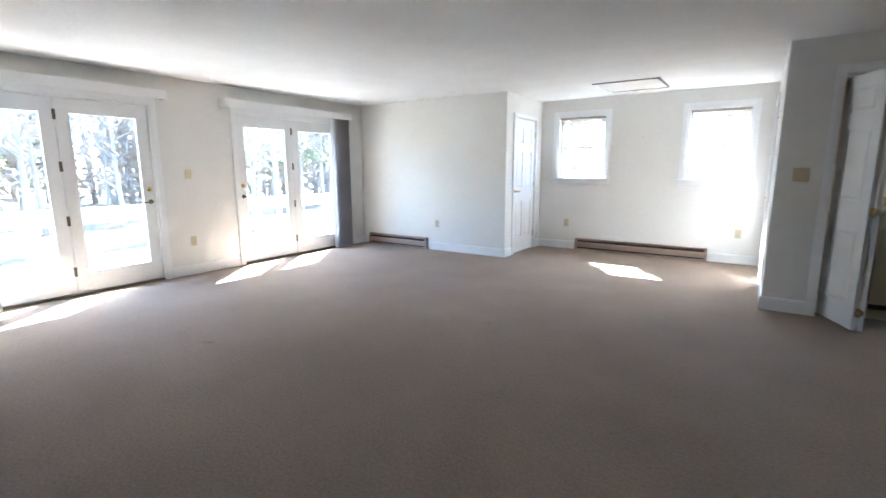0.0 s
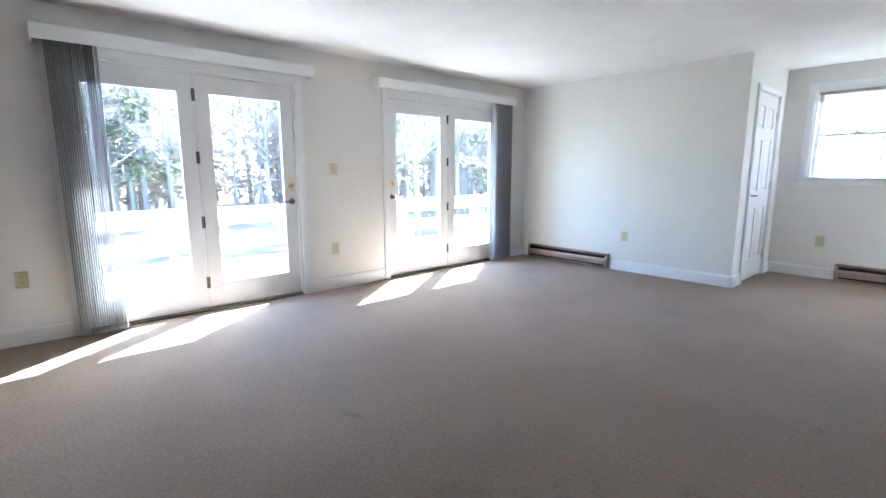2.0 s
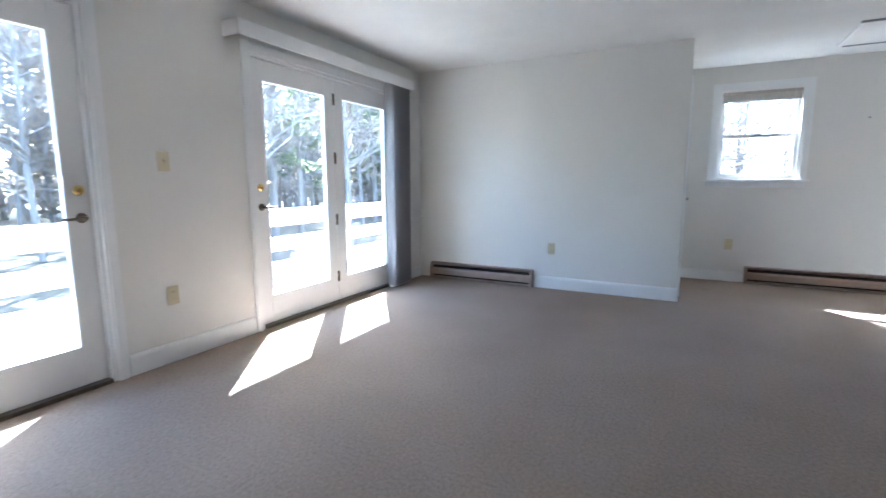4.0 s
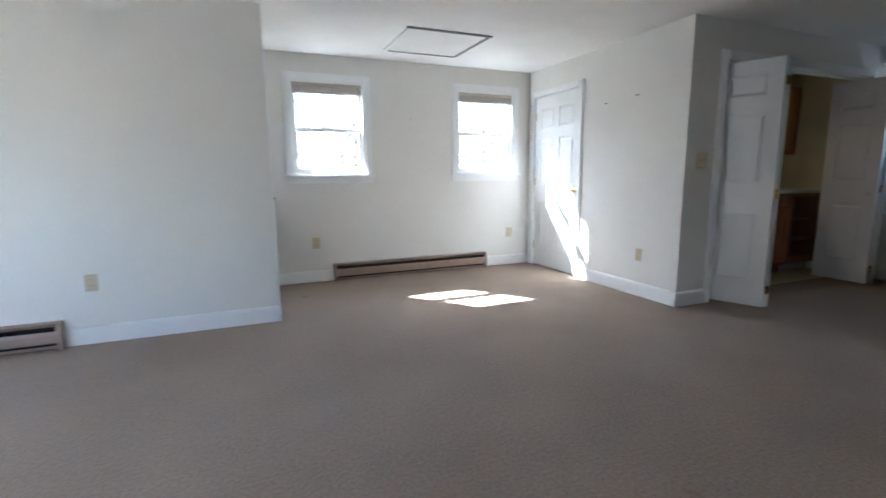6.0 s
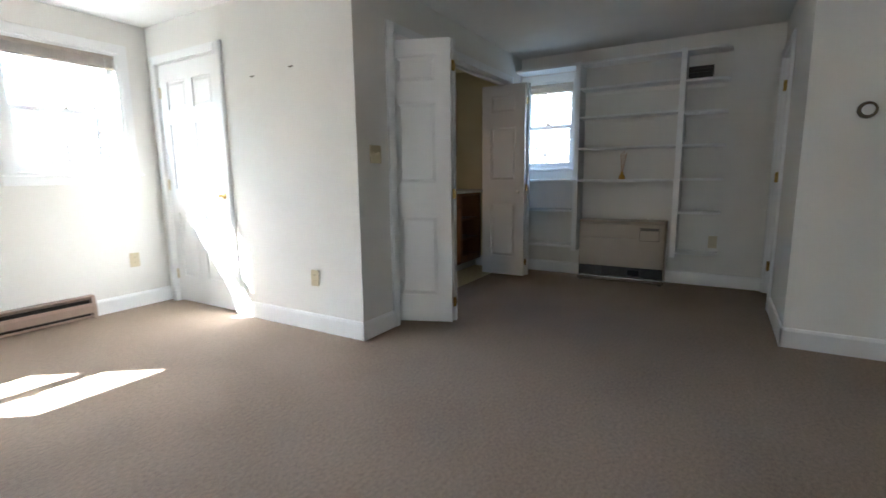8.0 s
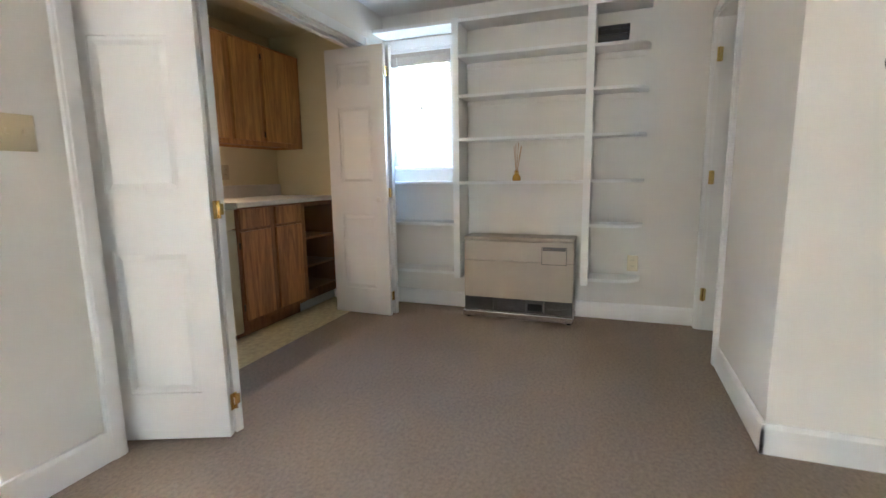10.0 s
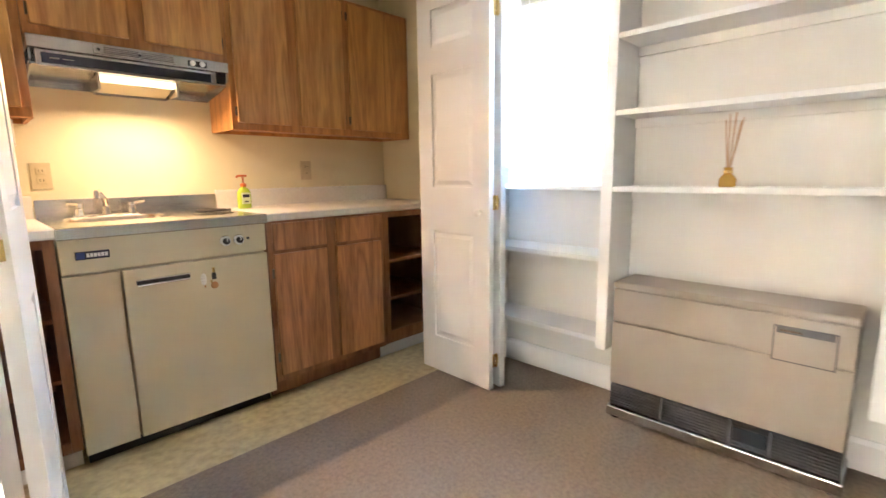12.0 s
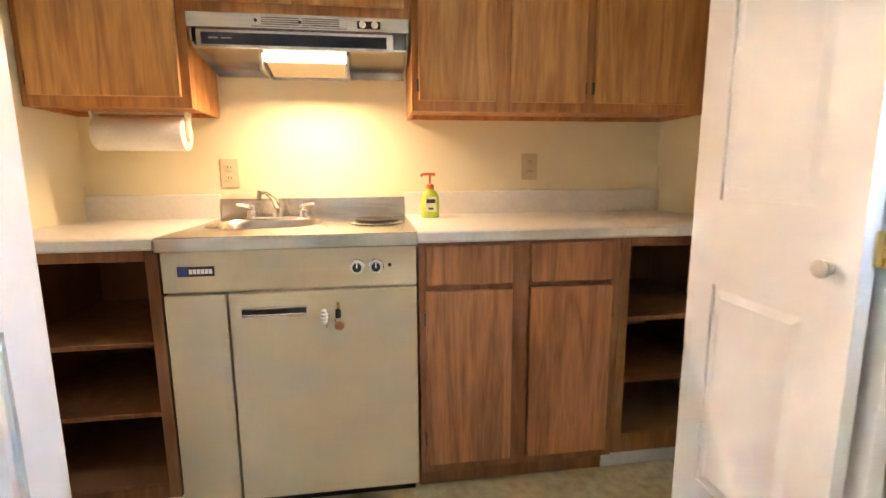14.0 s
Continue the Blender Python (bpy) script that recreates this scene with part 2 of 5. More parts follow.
def finish(name, bm, material, origin, bev=0.0, seg=2, smooth=False):
    if bev:
        bmesh.ops.bevel(bm, geom=[e for e in bm.edges if not e.is_boundary], offset=bev, segments=seg, affect="EDGES", profile=0.5, clamp_overlap=True)
    bmesh.ops.translate(bm, verts=bm.verts, vec=-origin)
    me = bpy.data.meshes.new(name)
    bm.to_mesh(me)
    bm.free()
    me.materials.append(material)
    if smooth:
        for p in me.polygons:
            p.use_smooth = True
        me.set_sharp_from_angle(angle=radians(38))
    return me


def part(name, bm, material, parent, label="", bev=0.0, seg=2, smooth=False):
    """Links a bmesh, given in the world's axes, as one mesh object under a thing or a part."""
    o = ORIGIN[parent]
    ob = new(name, finish(name, bm, material, o, bev, seg, smooth))
    ob.parent = parent
    ORIGIN[ob] = o
    return tagged(ob, label)


def solid(name, bm, material, label, category, kind="", group="", bev=0.0, at=(0, 0, 0), smooth=False):
    """A thing of one mesh."""
    ob = new(name, finish(name, bm, material, Vector(at), bev, 2, smooth))
    ob.location = at
    ORIGIN[ob] = Vector(at)
    return tagged(ob, label, category, group, kind)


def box(x0, x1, y0, y1, z0, z1, bm=None):
    bm = bm or bmesh.new()
    v = [bm.verts.new((x, y, z)) for x in (x0, x1) for y in (y0, y1) for z in (z0, z1)]
    for f in ((0, 1, 3, 2), (4, 6, 7, 5), (0, 4, 5, 1), (2, 3, 7, 6), (0, 2, 6, 4), (1, 5, 7, 3)):
        bm.faces.new([v[i] for i in f])
    return bm


def boxes(*rows):
    bm = bmesh.new()
    for r in rows:
        box(*r, bm=bm)
    return bm


def lathe(profile, centre, axis="z", n=24, bm=None):
    """Turns (radius, height) pairs round an axis through centre."""
    bm = bm or bmesh.new()
    rings = []
    for r, h in profile:
        ring = []
        for i in range(n):
            a = 2 * math.pi * i / n
            c, s = r * math.cos(a), r * math.sin(a)
            p = {"z": (c, s, h), "y": (c, h, s), "x": (h, c, s)}[axis]
            ring.append(bm.verts.new(Vector(centre) + Vector(p)))
        rings.append(ring)
    for a, b in zip(rings, rings[1:]):
        for i in range(n):
            bm.faces.new((a[i], a[(i + 1) % n], b[(i + 1) % n], b[i]))
    bm.faces.new(rings[0]), bm.faces.new(list(reversed(rings[-1])))
    bmesh.ops.recalc_face_normals(bm, faces=bm.faces)
    return bm


def tube(points, r, n=10, bm=None, r2=None):
    """A round rod along points, tapering to r2."""
    bm = bm or bmesh.new()
    pts = [Vector(p) for p in points]
    rings = []
    for k, p in enumerate(pts):
        d = (pts[min(k + 1, len(pts) - 1)] - pts[max(k - 1, 0)]).normalized()
        u = d.orthogonal().normalized()
        if abs(d.z) < 0.99:
            u = d.cross(Vector((0, 0, 1))).normalized()
        w = d.cross(u)
        rr = r if r2 is None else r + (r2 - r) * k / (len(pts) - 1)
        rings.append([bm.verts.new(p + rr * (math.cos(2 * math.pi * i / n) * u + math.sin(2 * math.pi * i / n) * w)) for i in range(n)])
    for a, b in zip(rings, rings[1:]):
        for i in range(n):
            bm.faces.new((a[i], a[(i + 1) % n], b[(i + 1) % n], b[i]))
    bm.faces.new(list(reversed(rings[0]))), bm.faces.new(rings[-1])
    return bm


def prism(outline, axis, lo, hi, bm=None):
    """Pushes a closed outline of (u, v) pairs along an axis."""
    bm = bm or bmesh.new()
    place = {"x": lambda u, v, w: (w, u, v), "y": lambda u, v, w: (u, w, v), "z": lambda u, v, w: (u, v, w)}[axis]
    a = [bm.verts.new(place(u, v, lo)) for u, v in outline]
    b = [bm.verts.new(place(u, v, hi)) for u, v in outline]
    n = len(outline)
    bm.faces.new(a), bm.faces.new(list(reversed(b)))
    for i in range(n):
        bm.faces.new((a[i], b[i], b[(i + 1) % n], a[(i + 1) % n]))
    bmesh.ops.recalc_face_normals(bm, faces=bm.faces)
    return bm


def wall(name, axis, c0, c1, u0, u1, holes=(), z0=0.0, z1=2.352, material=None, label="painted white plaster wall"):
    """A wall with thickness c0..c1, running u0..u1 along axis, with openings (ua, ub, za, zb) right through it."""
    us = sorted({u0, u1, *(h[0] for h in holes), *(h[1] for h in holes)})
    bm = bmesh.new()
    for ua, ub in zip(us, us[1:]):
        gaps = sorted((h[2], h[3]) for h in holes if h[0] <= ua and h[1] >= ub)
        z = z0
        for ga, gb in gaps + [(z1, z1)]:
            if ga > z:
                if axis == "x":
                    box(ua, ub, c0, c1, z, ga, bm)
                else:
                    box(c0, c1, ua, ub, z, ga, bm)
            z = gb
    bmesh.ops.remove_doubles(bm, verts=bm.verts, dist=1e-5)
    return solid(name, bm, material or M_WALL, label, "wall", "structure")


# ---- structure ----
H = 2.352
XW, XE, XK, XT = -5.62, 3.10, 0.29, 1.48
YC, YN, YK, YB, YS, YR = 6.0, 7.29, 5.0, 6.10, 2.61, -1.9
XC = -2.845

bm = boxes((XW - 0.2, XE + 0.2, YR - 0.2, 5.17, -0.15, 0.0), (XW - 0.2, 0.5, 5.17, YN + 0.3, -0.15, 0.0))
solid("floor", bm, M_CARPET, "worn taupe cut-pile carpet over the whole room", "floor", "structure")
solid("floor_kitchen", box(0.5, XE + 0.2, 5.17, YN + 0.3, -0.15, -0.004), M_VINYL, "yellow mottled sheet vinyl kitchen floor", "floor", "structure")
solid("ceiling", box(XW - 0.2, XE + 0.2, YR - 0.2, YN + 0.2, H, H + 0.2), M_CEIL, "white swirl-textured plaster ceiling", "ceiling", "structure")

FDA, FDB = (0.81, 2.57), (3.605, 5.45)
wall("wall_west", "y", XW - 0.16, XW, YR - 0.2, YN + 0.2, [(FDA[0], FDA[1], 0.0, 2.03), (FDB[0], FDB[1], 0.0, 2.03)])
wall("wall_closet", "x", YC, YC + 0.11, XW, XC, label="painted white plaster closet wall")
CD = (6.27, 7.04)
wall("wall_closet_side", "y", XC - 0.11, XC, YC + 0.11, YN, [(CD[0], CD[1], 0.0, 2.03)], label="white closet side wall with a doorway")
WA, WB, WZ = (-2.56, -1.80), (-0.705, 0.05), (1.14, 2.095)
wall("wall_north", "x", YN, YN + 0.16, XW - 0.16, XE + 0.2, [(*WA, *WZ), (*WB, *WZ)])
ED = (6.34, 7.17)
wall("wall_alcove_east", "y", XK, XK + 0.12, YK + 0.14, YN, [(ED[0], ED[1], 0.0, 2.04)], label="white alcove wall with a doorway")
KO = (0.685, 2.76)
wall("wall_kitchen_front", "x", YK, YK + 0.14, XK, XE, [(KO[0], KO[1], 0.0, 2.05)], label="white wall with the wide kitchenette opening")
wall("wall_kitchen_back", "x", YB, YB + 0.1, XK + 0.12, XE, material=M_YELLOW, label="pale yellow kitchenette wall")
wall("wall_kitchen_left", "y", 0.50, 0.60, YK + 0.14, YB, material=M_YELLOW, label="pale yellow kitchenette side wall")
wall("wall_kitchen_right", "y", XE - 0.035, XE, YK + 0.14, YB, material=M_YELLOW, label="pale yellow kitchenette side wall")
EW, EZ = (4.40, 4.97), (1.155, 2.08)
wall("wall_east", "y", XE, XE + 0.16, YR - 0.2, YN, [(*EW, *EZ)])
SD = (2.40, 3.02)
wall("wall_nook_south", "x", YS - 0.12, YS, XT, XE, [(SD[0], SD[1], 0.0, 2.04)], label="white nook wall with a doorway")
wall("wall_thermostat", "y", XT, XT + 0.12, YR, YS - 0.12, label="painted white plaster wall")
wall("wall_south", "x", YR - 0.16, YR, XW, XE)
wall("wall_bath_south", "x", 1.0, 1.1, XT + 0.12, XE, material=M_YELLOW, label="pale bathroom wall")
solid("ceiling_kitchen", box(0.60, XE - 0.035, YK + 0.14, YB, 2.30, H), M_YELLOW, "pale yellow kitchenette ceiling", "ceiling", "structure")


def baseboard(rows):
    """Tall painted boards with an eased top, 14 mm thick: (axis, u0, u1, wall plane, side)."""
    for axis, u0, u1, c, side in rows:
        t = 0.015 * side
        outline = [(c, 0.0), (c + t, 0.0), (c + t, 0.105), (c + 0.6 * t, 0.122), (c, 0.125)]
        bm = prism(outline, "y", u0, u1) if axis == "y" else prism(outline, "x", u0, u1)
        solid("baseboard", bm, M_TRIM, "white painted wooden baseboard along the wall", "baseboard", "structure")


baseboard([
    ("y", YR, FDA[0] - 0.07, XW, 1), ("y", FDA[1] + 0.07, FDB[0] - 0.07, XW, 1), ("y", FDB[1] + 0.07, YC, XW, 1),
    ("x", -4.22, XC + 0.015, YC, -1), ("y", YC - 0.015, CD[0] - 0.06, XC, 1), ("y", CD[1] + 0.06, YN, XC, 1),
    ("x", XC, -2.2, YN, -1), ("x", -0.33, XK, YN, -1),
    ("y", YK - 0.015, ED[0] - 0.06, XK, -1), ("x", XK - 0.015, KO[0] - 0.07, YK, -1),
    ("y", YS, YK, XE, -1), ("x", XT - 0.015, SD[0] - 0.07, YS, 1), ("y", YR, YS + 0.015, XT, -1),
    ("x", XW, XT, YR, 1), ("y", 5.17, 5.55, XE - 0.035, -1), ("y", 5.17, 5.55, 0.60, 1),
])


def casing(axis, u0, u1, c, side, top, w=0.065, bottom=0.0, name="trim"):
    """Three boards of moulded trim round an opening, on the wall plane c."""
    t = 0.017 * side
    for a, b, za, zb in ((u0 - w, u0, bottom, top + w), (u1, u1 + w, bottom, top + w), (u0, u1, top, top + w)):
        lo, hi = sorted((c, c + t))
        bm = box(lo, hi, a, b, za, zb) if axis == "y" else box(a, b, lo, hi, za, zb)
        lo, hi = sorted((c + t, c + 1.35 * t))
        inset = 0.012
        bm = box(lo, hi, a + inset, b - inset, za, zb - (inset if zb > top else 0), bm) if axis == "y" else box(a + inset, b - inset, lo, hi, za, zb - (inset if zb > top else 0), bm)
        solid(name, bm, M_TRIM, "white painted moulded casing round the opening", "trim", "structure", bev=0.002)


casing("y", *FDA, XW, 1, 2.03)
casing("y", *FDB, XW, 1, 2.03)
casing("y", *CD, XC, 1, 2.03, 0.055)
casing("y", *ED, XK, -1, 2.04, 0.065)
casing("x", *KO, YK, -1, 2.05, 0.07)
casing("x", *SD, YS, 1, 2.04, 0.065)

for a, b, c, d in ((-1.70, -0.90, 6.09, 6.115), (-1.64, -0.93, 6.86, 6.885), (-0.935, -0.91, 6.115, 6.86), (-1.69, -1.665, 6.115, 6.86)):
    solid("trim_hatch", box(a, b, c, d, H - 0.014, H), M_GREY if c != 6.115 or a > -1 else M_TRIM, "thin grey edge of the ceiling hatch", "trim", "structure", bev=0.002)
solid("ceiling_hatch", box(-1.66, -0.94, 6.12, 6.855, H - 0.008, H), M_CEIL, "white flush attic hatch panel in the ceiling", "hatch", "structure")


# ---- doors and windows ----
def panel_leaf(parent, w, h, t, panels, material=M_DOOR, name="leaf"):
    """A moulded door leaf in x 0..w, y 0..t, z 0..h, with raised panels (u0, u1, z0, z1) on both faces."""
    d = 0.009
    bm = box(0, w, d, t - d, 0, h)
    us = sorted({0, w, *(p[0] for p in panels), *(p[1] for p in panels)})
    for y0, y1 in ((0, d), (t - d, t)):
        for ua, ub in zip(us, us[1:]):
            z = 0
            for ga, gb in sorted((p[2], p[3]) for p in panels if p[0] <= ua and p[1] >= ub) + [(h, h)]:
                box(ua, ub, y0, y1, z, ga, bm)
                z = gb
    leaf = part(name, bm, material, parent)
    for u0, u1, z0, z1 in panels:
        bm = bmesh.new()
        for face, into in ((d, -1), (t - d, 1)):
            rims = []
            for g, k in ((0.012, 0.0), (0.016, 0.001), (0.034, 0.0075)):
                rims.append([bm.verts.new((u, face + into * k, z)) for u, z in ((u0 + g, z0 + g), (u1 - g, z0 + g), (u1 - g, z1 - g), (u0 + g, z1 - g))])
            for a, b in zip(rims, rims[1:]):
                for i in range(4):
                    bm.faces.new((a[i], a[(i + 1) % 4], b[(i + 1) % 4], b[i]))
            bm.faces.new(rims[-1])
        bmesh.ops.recalc_face_normals(bm, faces=bm.faces)
        part("panel", bm, material, leaf)
    return leaf


def six_panels(w):
    s, m = 0.105, 0.095
    a, b = (s, (w - m) / 2), ((w + m) / 2, w - s)
    return [(*c, *z) for c in (a, b) for z in ((0.23, 0.79), (0.99, 1.53), (1.65, 1.88))]


def lever(parent, at, side, along, material):
    """Rose, neck and lever on a leaf; side is the way out of the face along y, along the way the lever points on x."""
    x, y, z = at
    bm = lathe([(0.026, 0), (0.026, 0.006), (0.019, 0.012), (0.010, 0.014), (0.010, 0.045)], at, "y", 20)
    if side < 0:
        bmesh.ops.scale(bm, vec=(1, -1, 1), verts=bm.verts, space=Matrix.Translation(-Vector(at)))
    tube([(x, y + side * 0.045, z), (x + along * 0.03, y + side * 0.05, z), (x + along * 0.07, y + side * 0.048, z - 0.003), (x + along * 0.105, y + side * 0.045, z - 0.002)], 0.009, 10, bm, 0.007)
    bmesh.ops.recalc_face_normals(bm, faces=bm.faces)
    part("door_handle", bm, material, parent, "lever handle", smooth=True)


def hinge(parent, x, y, z, material):
    bm = lathe([(0.006, -0.045), (0.006, 0.045)], (x, y, z), "z", 12)
    box(x - 0.016, x + 0.016, y + 0.001, y + 0.003, z - 0.043, z + 0.043, bm)
    part("hinge", bm, material, parent, "small butt hinge")


def hung_door(name, w, h, m, label, lever_x, lever_way, hinge_x, hinges=M_IVORY, faces=(-1, 1)):
    """A six-panel door in its own axes, set by the pose m. Its face y=0 is towards the room."""
    ob = thing(name, (0, 0, 0), label, "door", kind="structure")
    panel_leaf(ob, w, h, 0.035, six_panels(w))
    for s in faces:
        lever(ob, (lever_x, 0.0 if s < 0 else 0.035, 0.94), s, lever_way, M_BRASS)
    for z in (0.24, 1.03, 1.80):
        hinge(ob, hinge_x, -0.004, z, hinges)
    ob.matrix_world = m
    return ob


# leaf x axis runs along the wall; y axis points away from the viewer's room
hung_door("door_1", CD[1] - CD[0] - 0.01, 2.01, pose(XC - 0.012, CD[0] + 0.005, 0.012, 0, 0, 90), "closed white six-panel closet door with brass lever", 0.055, 1, CD[1] - CD[0] - 0.008)
hung_door("door_2", ED[1] - ED[0] - 0.01, 2.02, pose(XK + 0.012, ED[1] - 0.005, 0.012, 0, 0, -90), "closed white six-panel door with brass lever", ED[1] - ED[0] - 0.065, -1, 0.0)
hung_door("door_3", SD[1] - SD[0] - 0.01, 2.02, pose(SD[1] - 0.012, YS - 0.02, 0.012, 0, 0, -92), "white six-panel door standing open into the bathroom", 0.55, -1, 0.0, M_BRASS)


def jamb(axis, u0, u1, c0, c1, top):
    for a, b, za, zb in ((u0 - 0.001, u0 + 0.004, 0, top), (u1 - 0.004, u1 + 0.001, 0, top), (u0 + 0.004, u1 - 0.004, top - 0.004, top + 0.001)):
        bm = box(c0, c1, a, b, za, zb) if axis == "y" else box(a, b, c0, c1, za, zb)
        solid("trim_jamb", bm, M_TRIM, "white painted jamb of the opening", "trim", "structure")


jamb("y", *CD, XC - 0.11, XC - 0.002, 2.03)
jamb("y", *ED, XK + 0.002, XK + 0.12, 2.04)
jamb("x", *KO, YK + 0.002, YK + 0.14, 2.05)
jamb("x", *SD, YS - 0.12, YS - 0.002, 2.04)
solid("trim_bifold_track", box(KO[0] + 0.01, KO[1] - 0.01, YK + 0.05, YK + 0.08, 2.022, 2.046), M_WHITEPL, "white metal bifold track under the header", "trim", "structure")


def bifold(label, pivot, fold, fold2, back, knob_second):
    """Two narrow leaves folded together: pivot to fold, then fold to back; the leaves meet at the fold."""
    ob = thing("bifold_door", (0, 0, 0), label, "door", "bifold kitchenette doors")
    panels = [(0.10, 0.39, 0.20, 0.79), (0.10, 0.39, 1.02, 1.59), (0.10, 0.39, 1.72, 1.90)]
    for k, (a, b) in enumerate(((pivot, fold), (fold2, back))):
        a, b = Vector((*a, 0.012)), Vector((*b, 0.012))
        d = b - a
        leaf = panel_leaf(ob, 0.49, 2.008, 0.033, panels)
        leaf.matrix_local = pose(*a, 0, 0, math.degrees(math.atan2(d.y, d.x)))
        if k == knob_second:
            side = 0.033 if k else 0.033
            kx = 0.06 if k else 0.43
            prof = [(0.013, 0), (0.011, 0.008), (0.019, 0.017), (0.020, 0.024), (0.012, 0.030)]
            part("knob", lathe(prof, (kx, side, 0.90), "y", 18), M_WHITEPL, leaf, "small round white knob", smooth=True)
    for z in (0.16, 0.96, 1.84):
        f = Vector(((fold[0] + fold2[0]) / 2, (fold[1] + fold2[1]) / 2, z))
        bm = lathe([(0.006, -0.035), (0.006, 0.035)], f + Vector((0.0, -0.006, 0)), "z", 12)
        part("hinge", boxes((f.x - 0.026, f.x - 0.008, f.y - 0.004, f.y - 0.001, z - 0.035, z + 0.035), (f.x + 0.008, f.x + 0.026, f.y - 0.004, f.y - 0.001, z - 0.022, z + 0.022), (f.x - 0.008, f.x + 0.008, f.y - 0.006, f.y - 0.002, z + 0.018, z + 0.034), (f.x - 0.008, f.x + 0.008, f.y - 0.006, f.y - 0.002, z - 0.034, z - 0.018)), M_BRASS, ob, "brass hinge")
        part("hinge_pin", bm, M_BRASS, ob)
    return ob


bifold("white bifold door folded open beside the light switch", (0.705, 5.11), (0.89, 4.655), (0.960, 4.655), (1.02, 5.14), 1)
bifold("white bifold door folded open beside the shelves", (2.79, 5.25), (2.717, 4.78), (2.680, 4.78), (2.69, 5.27), 1)


def french_door(name, y0, y1, joint, active_high, label):
    """A fixed and a hinged glazed leaf in one frame."""
    ob = thing(name, (XW, y0, 0), label, "door", kind="structure")
    x0, x1 = XW - 0.075, XW - 0.03
    part("frame", boxes((XW - 0.15, XW, y0, y0 + 0.022, 0, 2.03), (XW - 0.15, XW, y1 - 0.022, y1, 0, 2.03), (XW - 0.15, XW, y0 + 0.022, y1 - 0.022, 2.008, 2.03)), M_TRIM, ob)
    part("threshold", box(XW - 0.16, XW + 0.012, y0 + 0.022, y1 - 0.022, 0.0, 0.022), M_BRONZE, ob, "bronze metal threshold", bev=0.003)
    for a, b in ((y0 + 0.024, joint - 0.003), (joint + 0.003, y1 - 0.024)):
        s = 0.105
        bm = boxes((x0, x1, a, a + s, 0.025, 2.005), (x0, x1, b - s, b, 0.025, 2.005), (x0, x1, a + s, b - s, 0.025, 0.225), (x0, x1, a + s, b - s, 1.87, 2.005))
        leaf = part("leaf", bm, M_DOOR, ob, "white glazed door leaf", bev=0.002)
        g = 0.014
        part("glazing_bead", boxes((x0 + 0.006, x1 + 0.004, a + s - 0.001, a + s + g, 0.225, 1.87), (x0 + 0.006, x1 + 0.004, b - s - g, b - s + 0.001, 0.225, 1.87), (x0 + 0.006, x1 + 0.004, a + s + g, b - s - g, 0.224, 0.225 + g), (x0 + 0.006, x1 + 0.004, a + s + g, b - s - g, 1.87 - g, 1.871)), M_TRIM, leaf)
        pane = part("pane", box(x0 + 0.018, x0 + 0.024, a + s, b - s, 0.23, 1.865), M_GLASS, leaf, "clear glass pane")
        pane.visible_shadow = False
    hy = joint
    for z in (0.25, 0.78, 1.33, 1.84):
        bm = lathe([(0.007, -0.05), (0.007, 0.05)], (x1 + 0.004, hy, z), "z", 12)
        box(x1, x1 + 0.003, hy - 0.014, hy + 0.014, z - 0.05, z + 0.05, bm)
        part("hinge", bm, M_BRONZE, ob, "aged brass hinge")
    ky, way = (y1 - 0.075, -1) if active_high else (y0 + 0.075, 1)
    bm = lathe([(0.027, 0), (0.027, 0.006), (0.02, 0.012), (0.011, 0.014), (0.011, 0.05)], (x1, ky, 0.93), "x", 20)
    tube([(x1 + 0.05, ky, 0.93), (x1 + 0.055, ky + way * 0.03, 0.932), (x1 + 0.05, ky + way * 0.075, 0.927), (x1 + 0.045, ky + way * 0.11, 0.93)], 0.009, 10, bm, 0.006)
    part("door_handle", bm, M_BRONZE, ob, "aged brass lever handle", smooth=True)
    bm = lathe([(0.028, 0), (0.028, 0.008), (0.02, 0.016), (0.012, 0.017), (0.012, 0.02)], (x1, ky, 1.075), "x", 20)
    box(x1 + 0.018, x1 + 0.032, ky - 0.004, ky + 0.004, 1.062, 1.088, bm)
    part("deadbolt", bm, M_BRASS, ob, "round brass deadbolt", smooth=True)
    return ob


french_door("door_4", *FDA, 1.695, True, "white double french door with clear glass to the deck")
french_door("door_5", *FDB, 4.53, False, "white double french door beside the corner, clear glass")


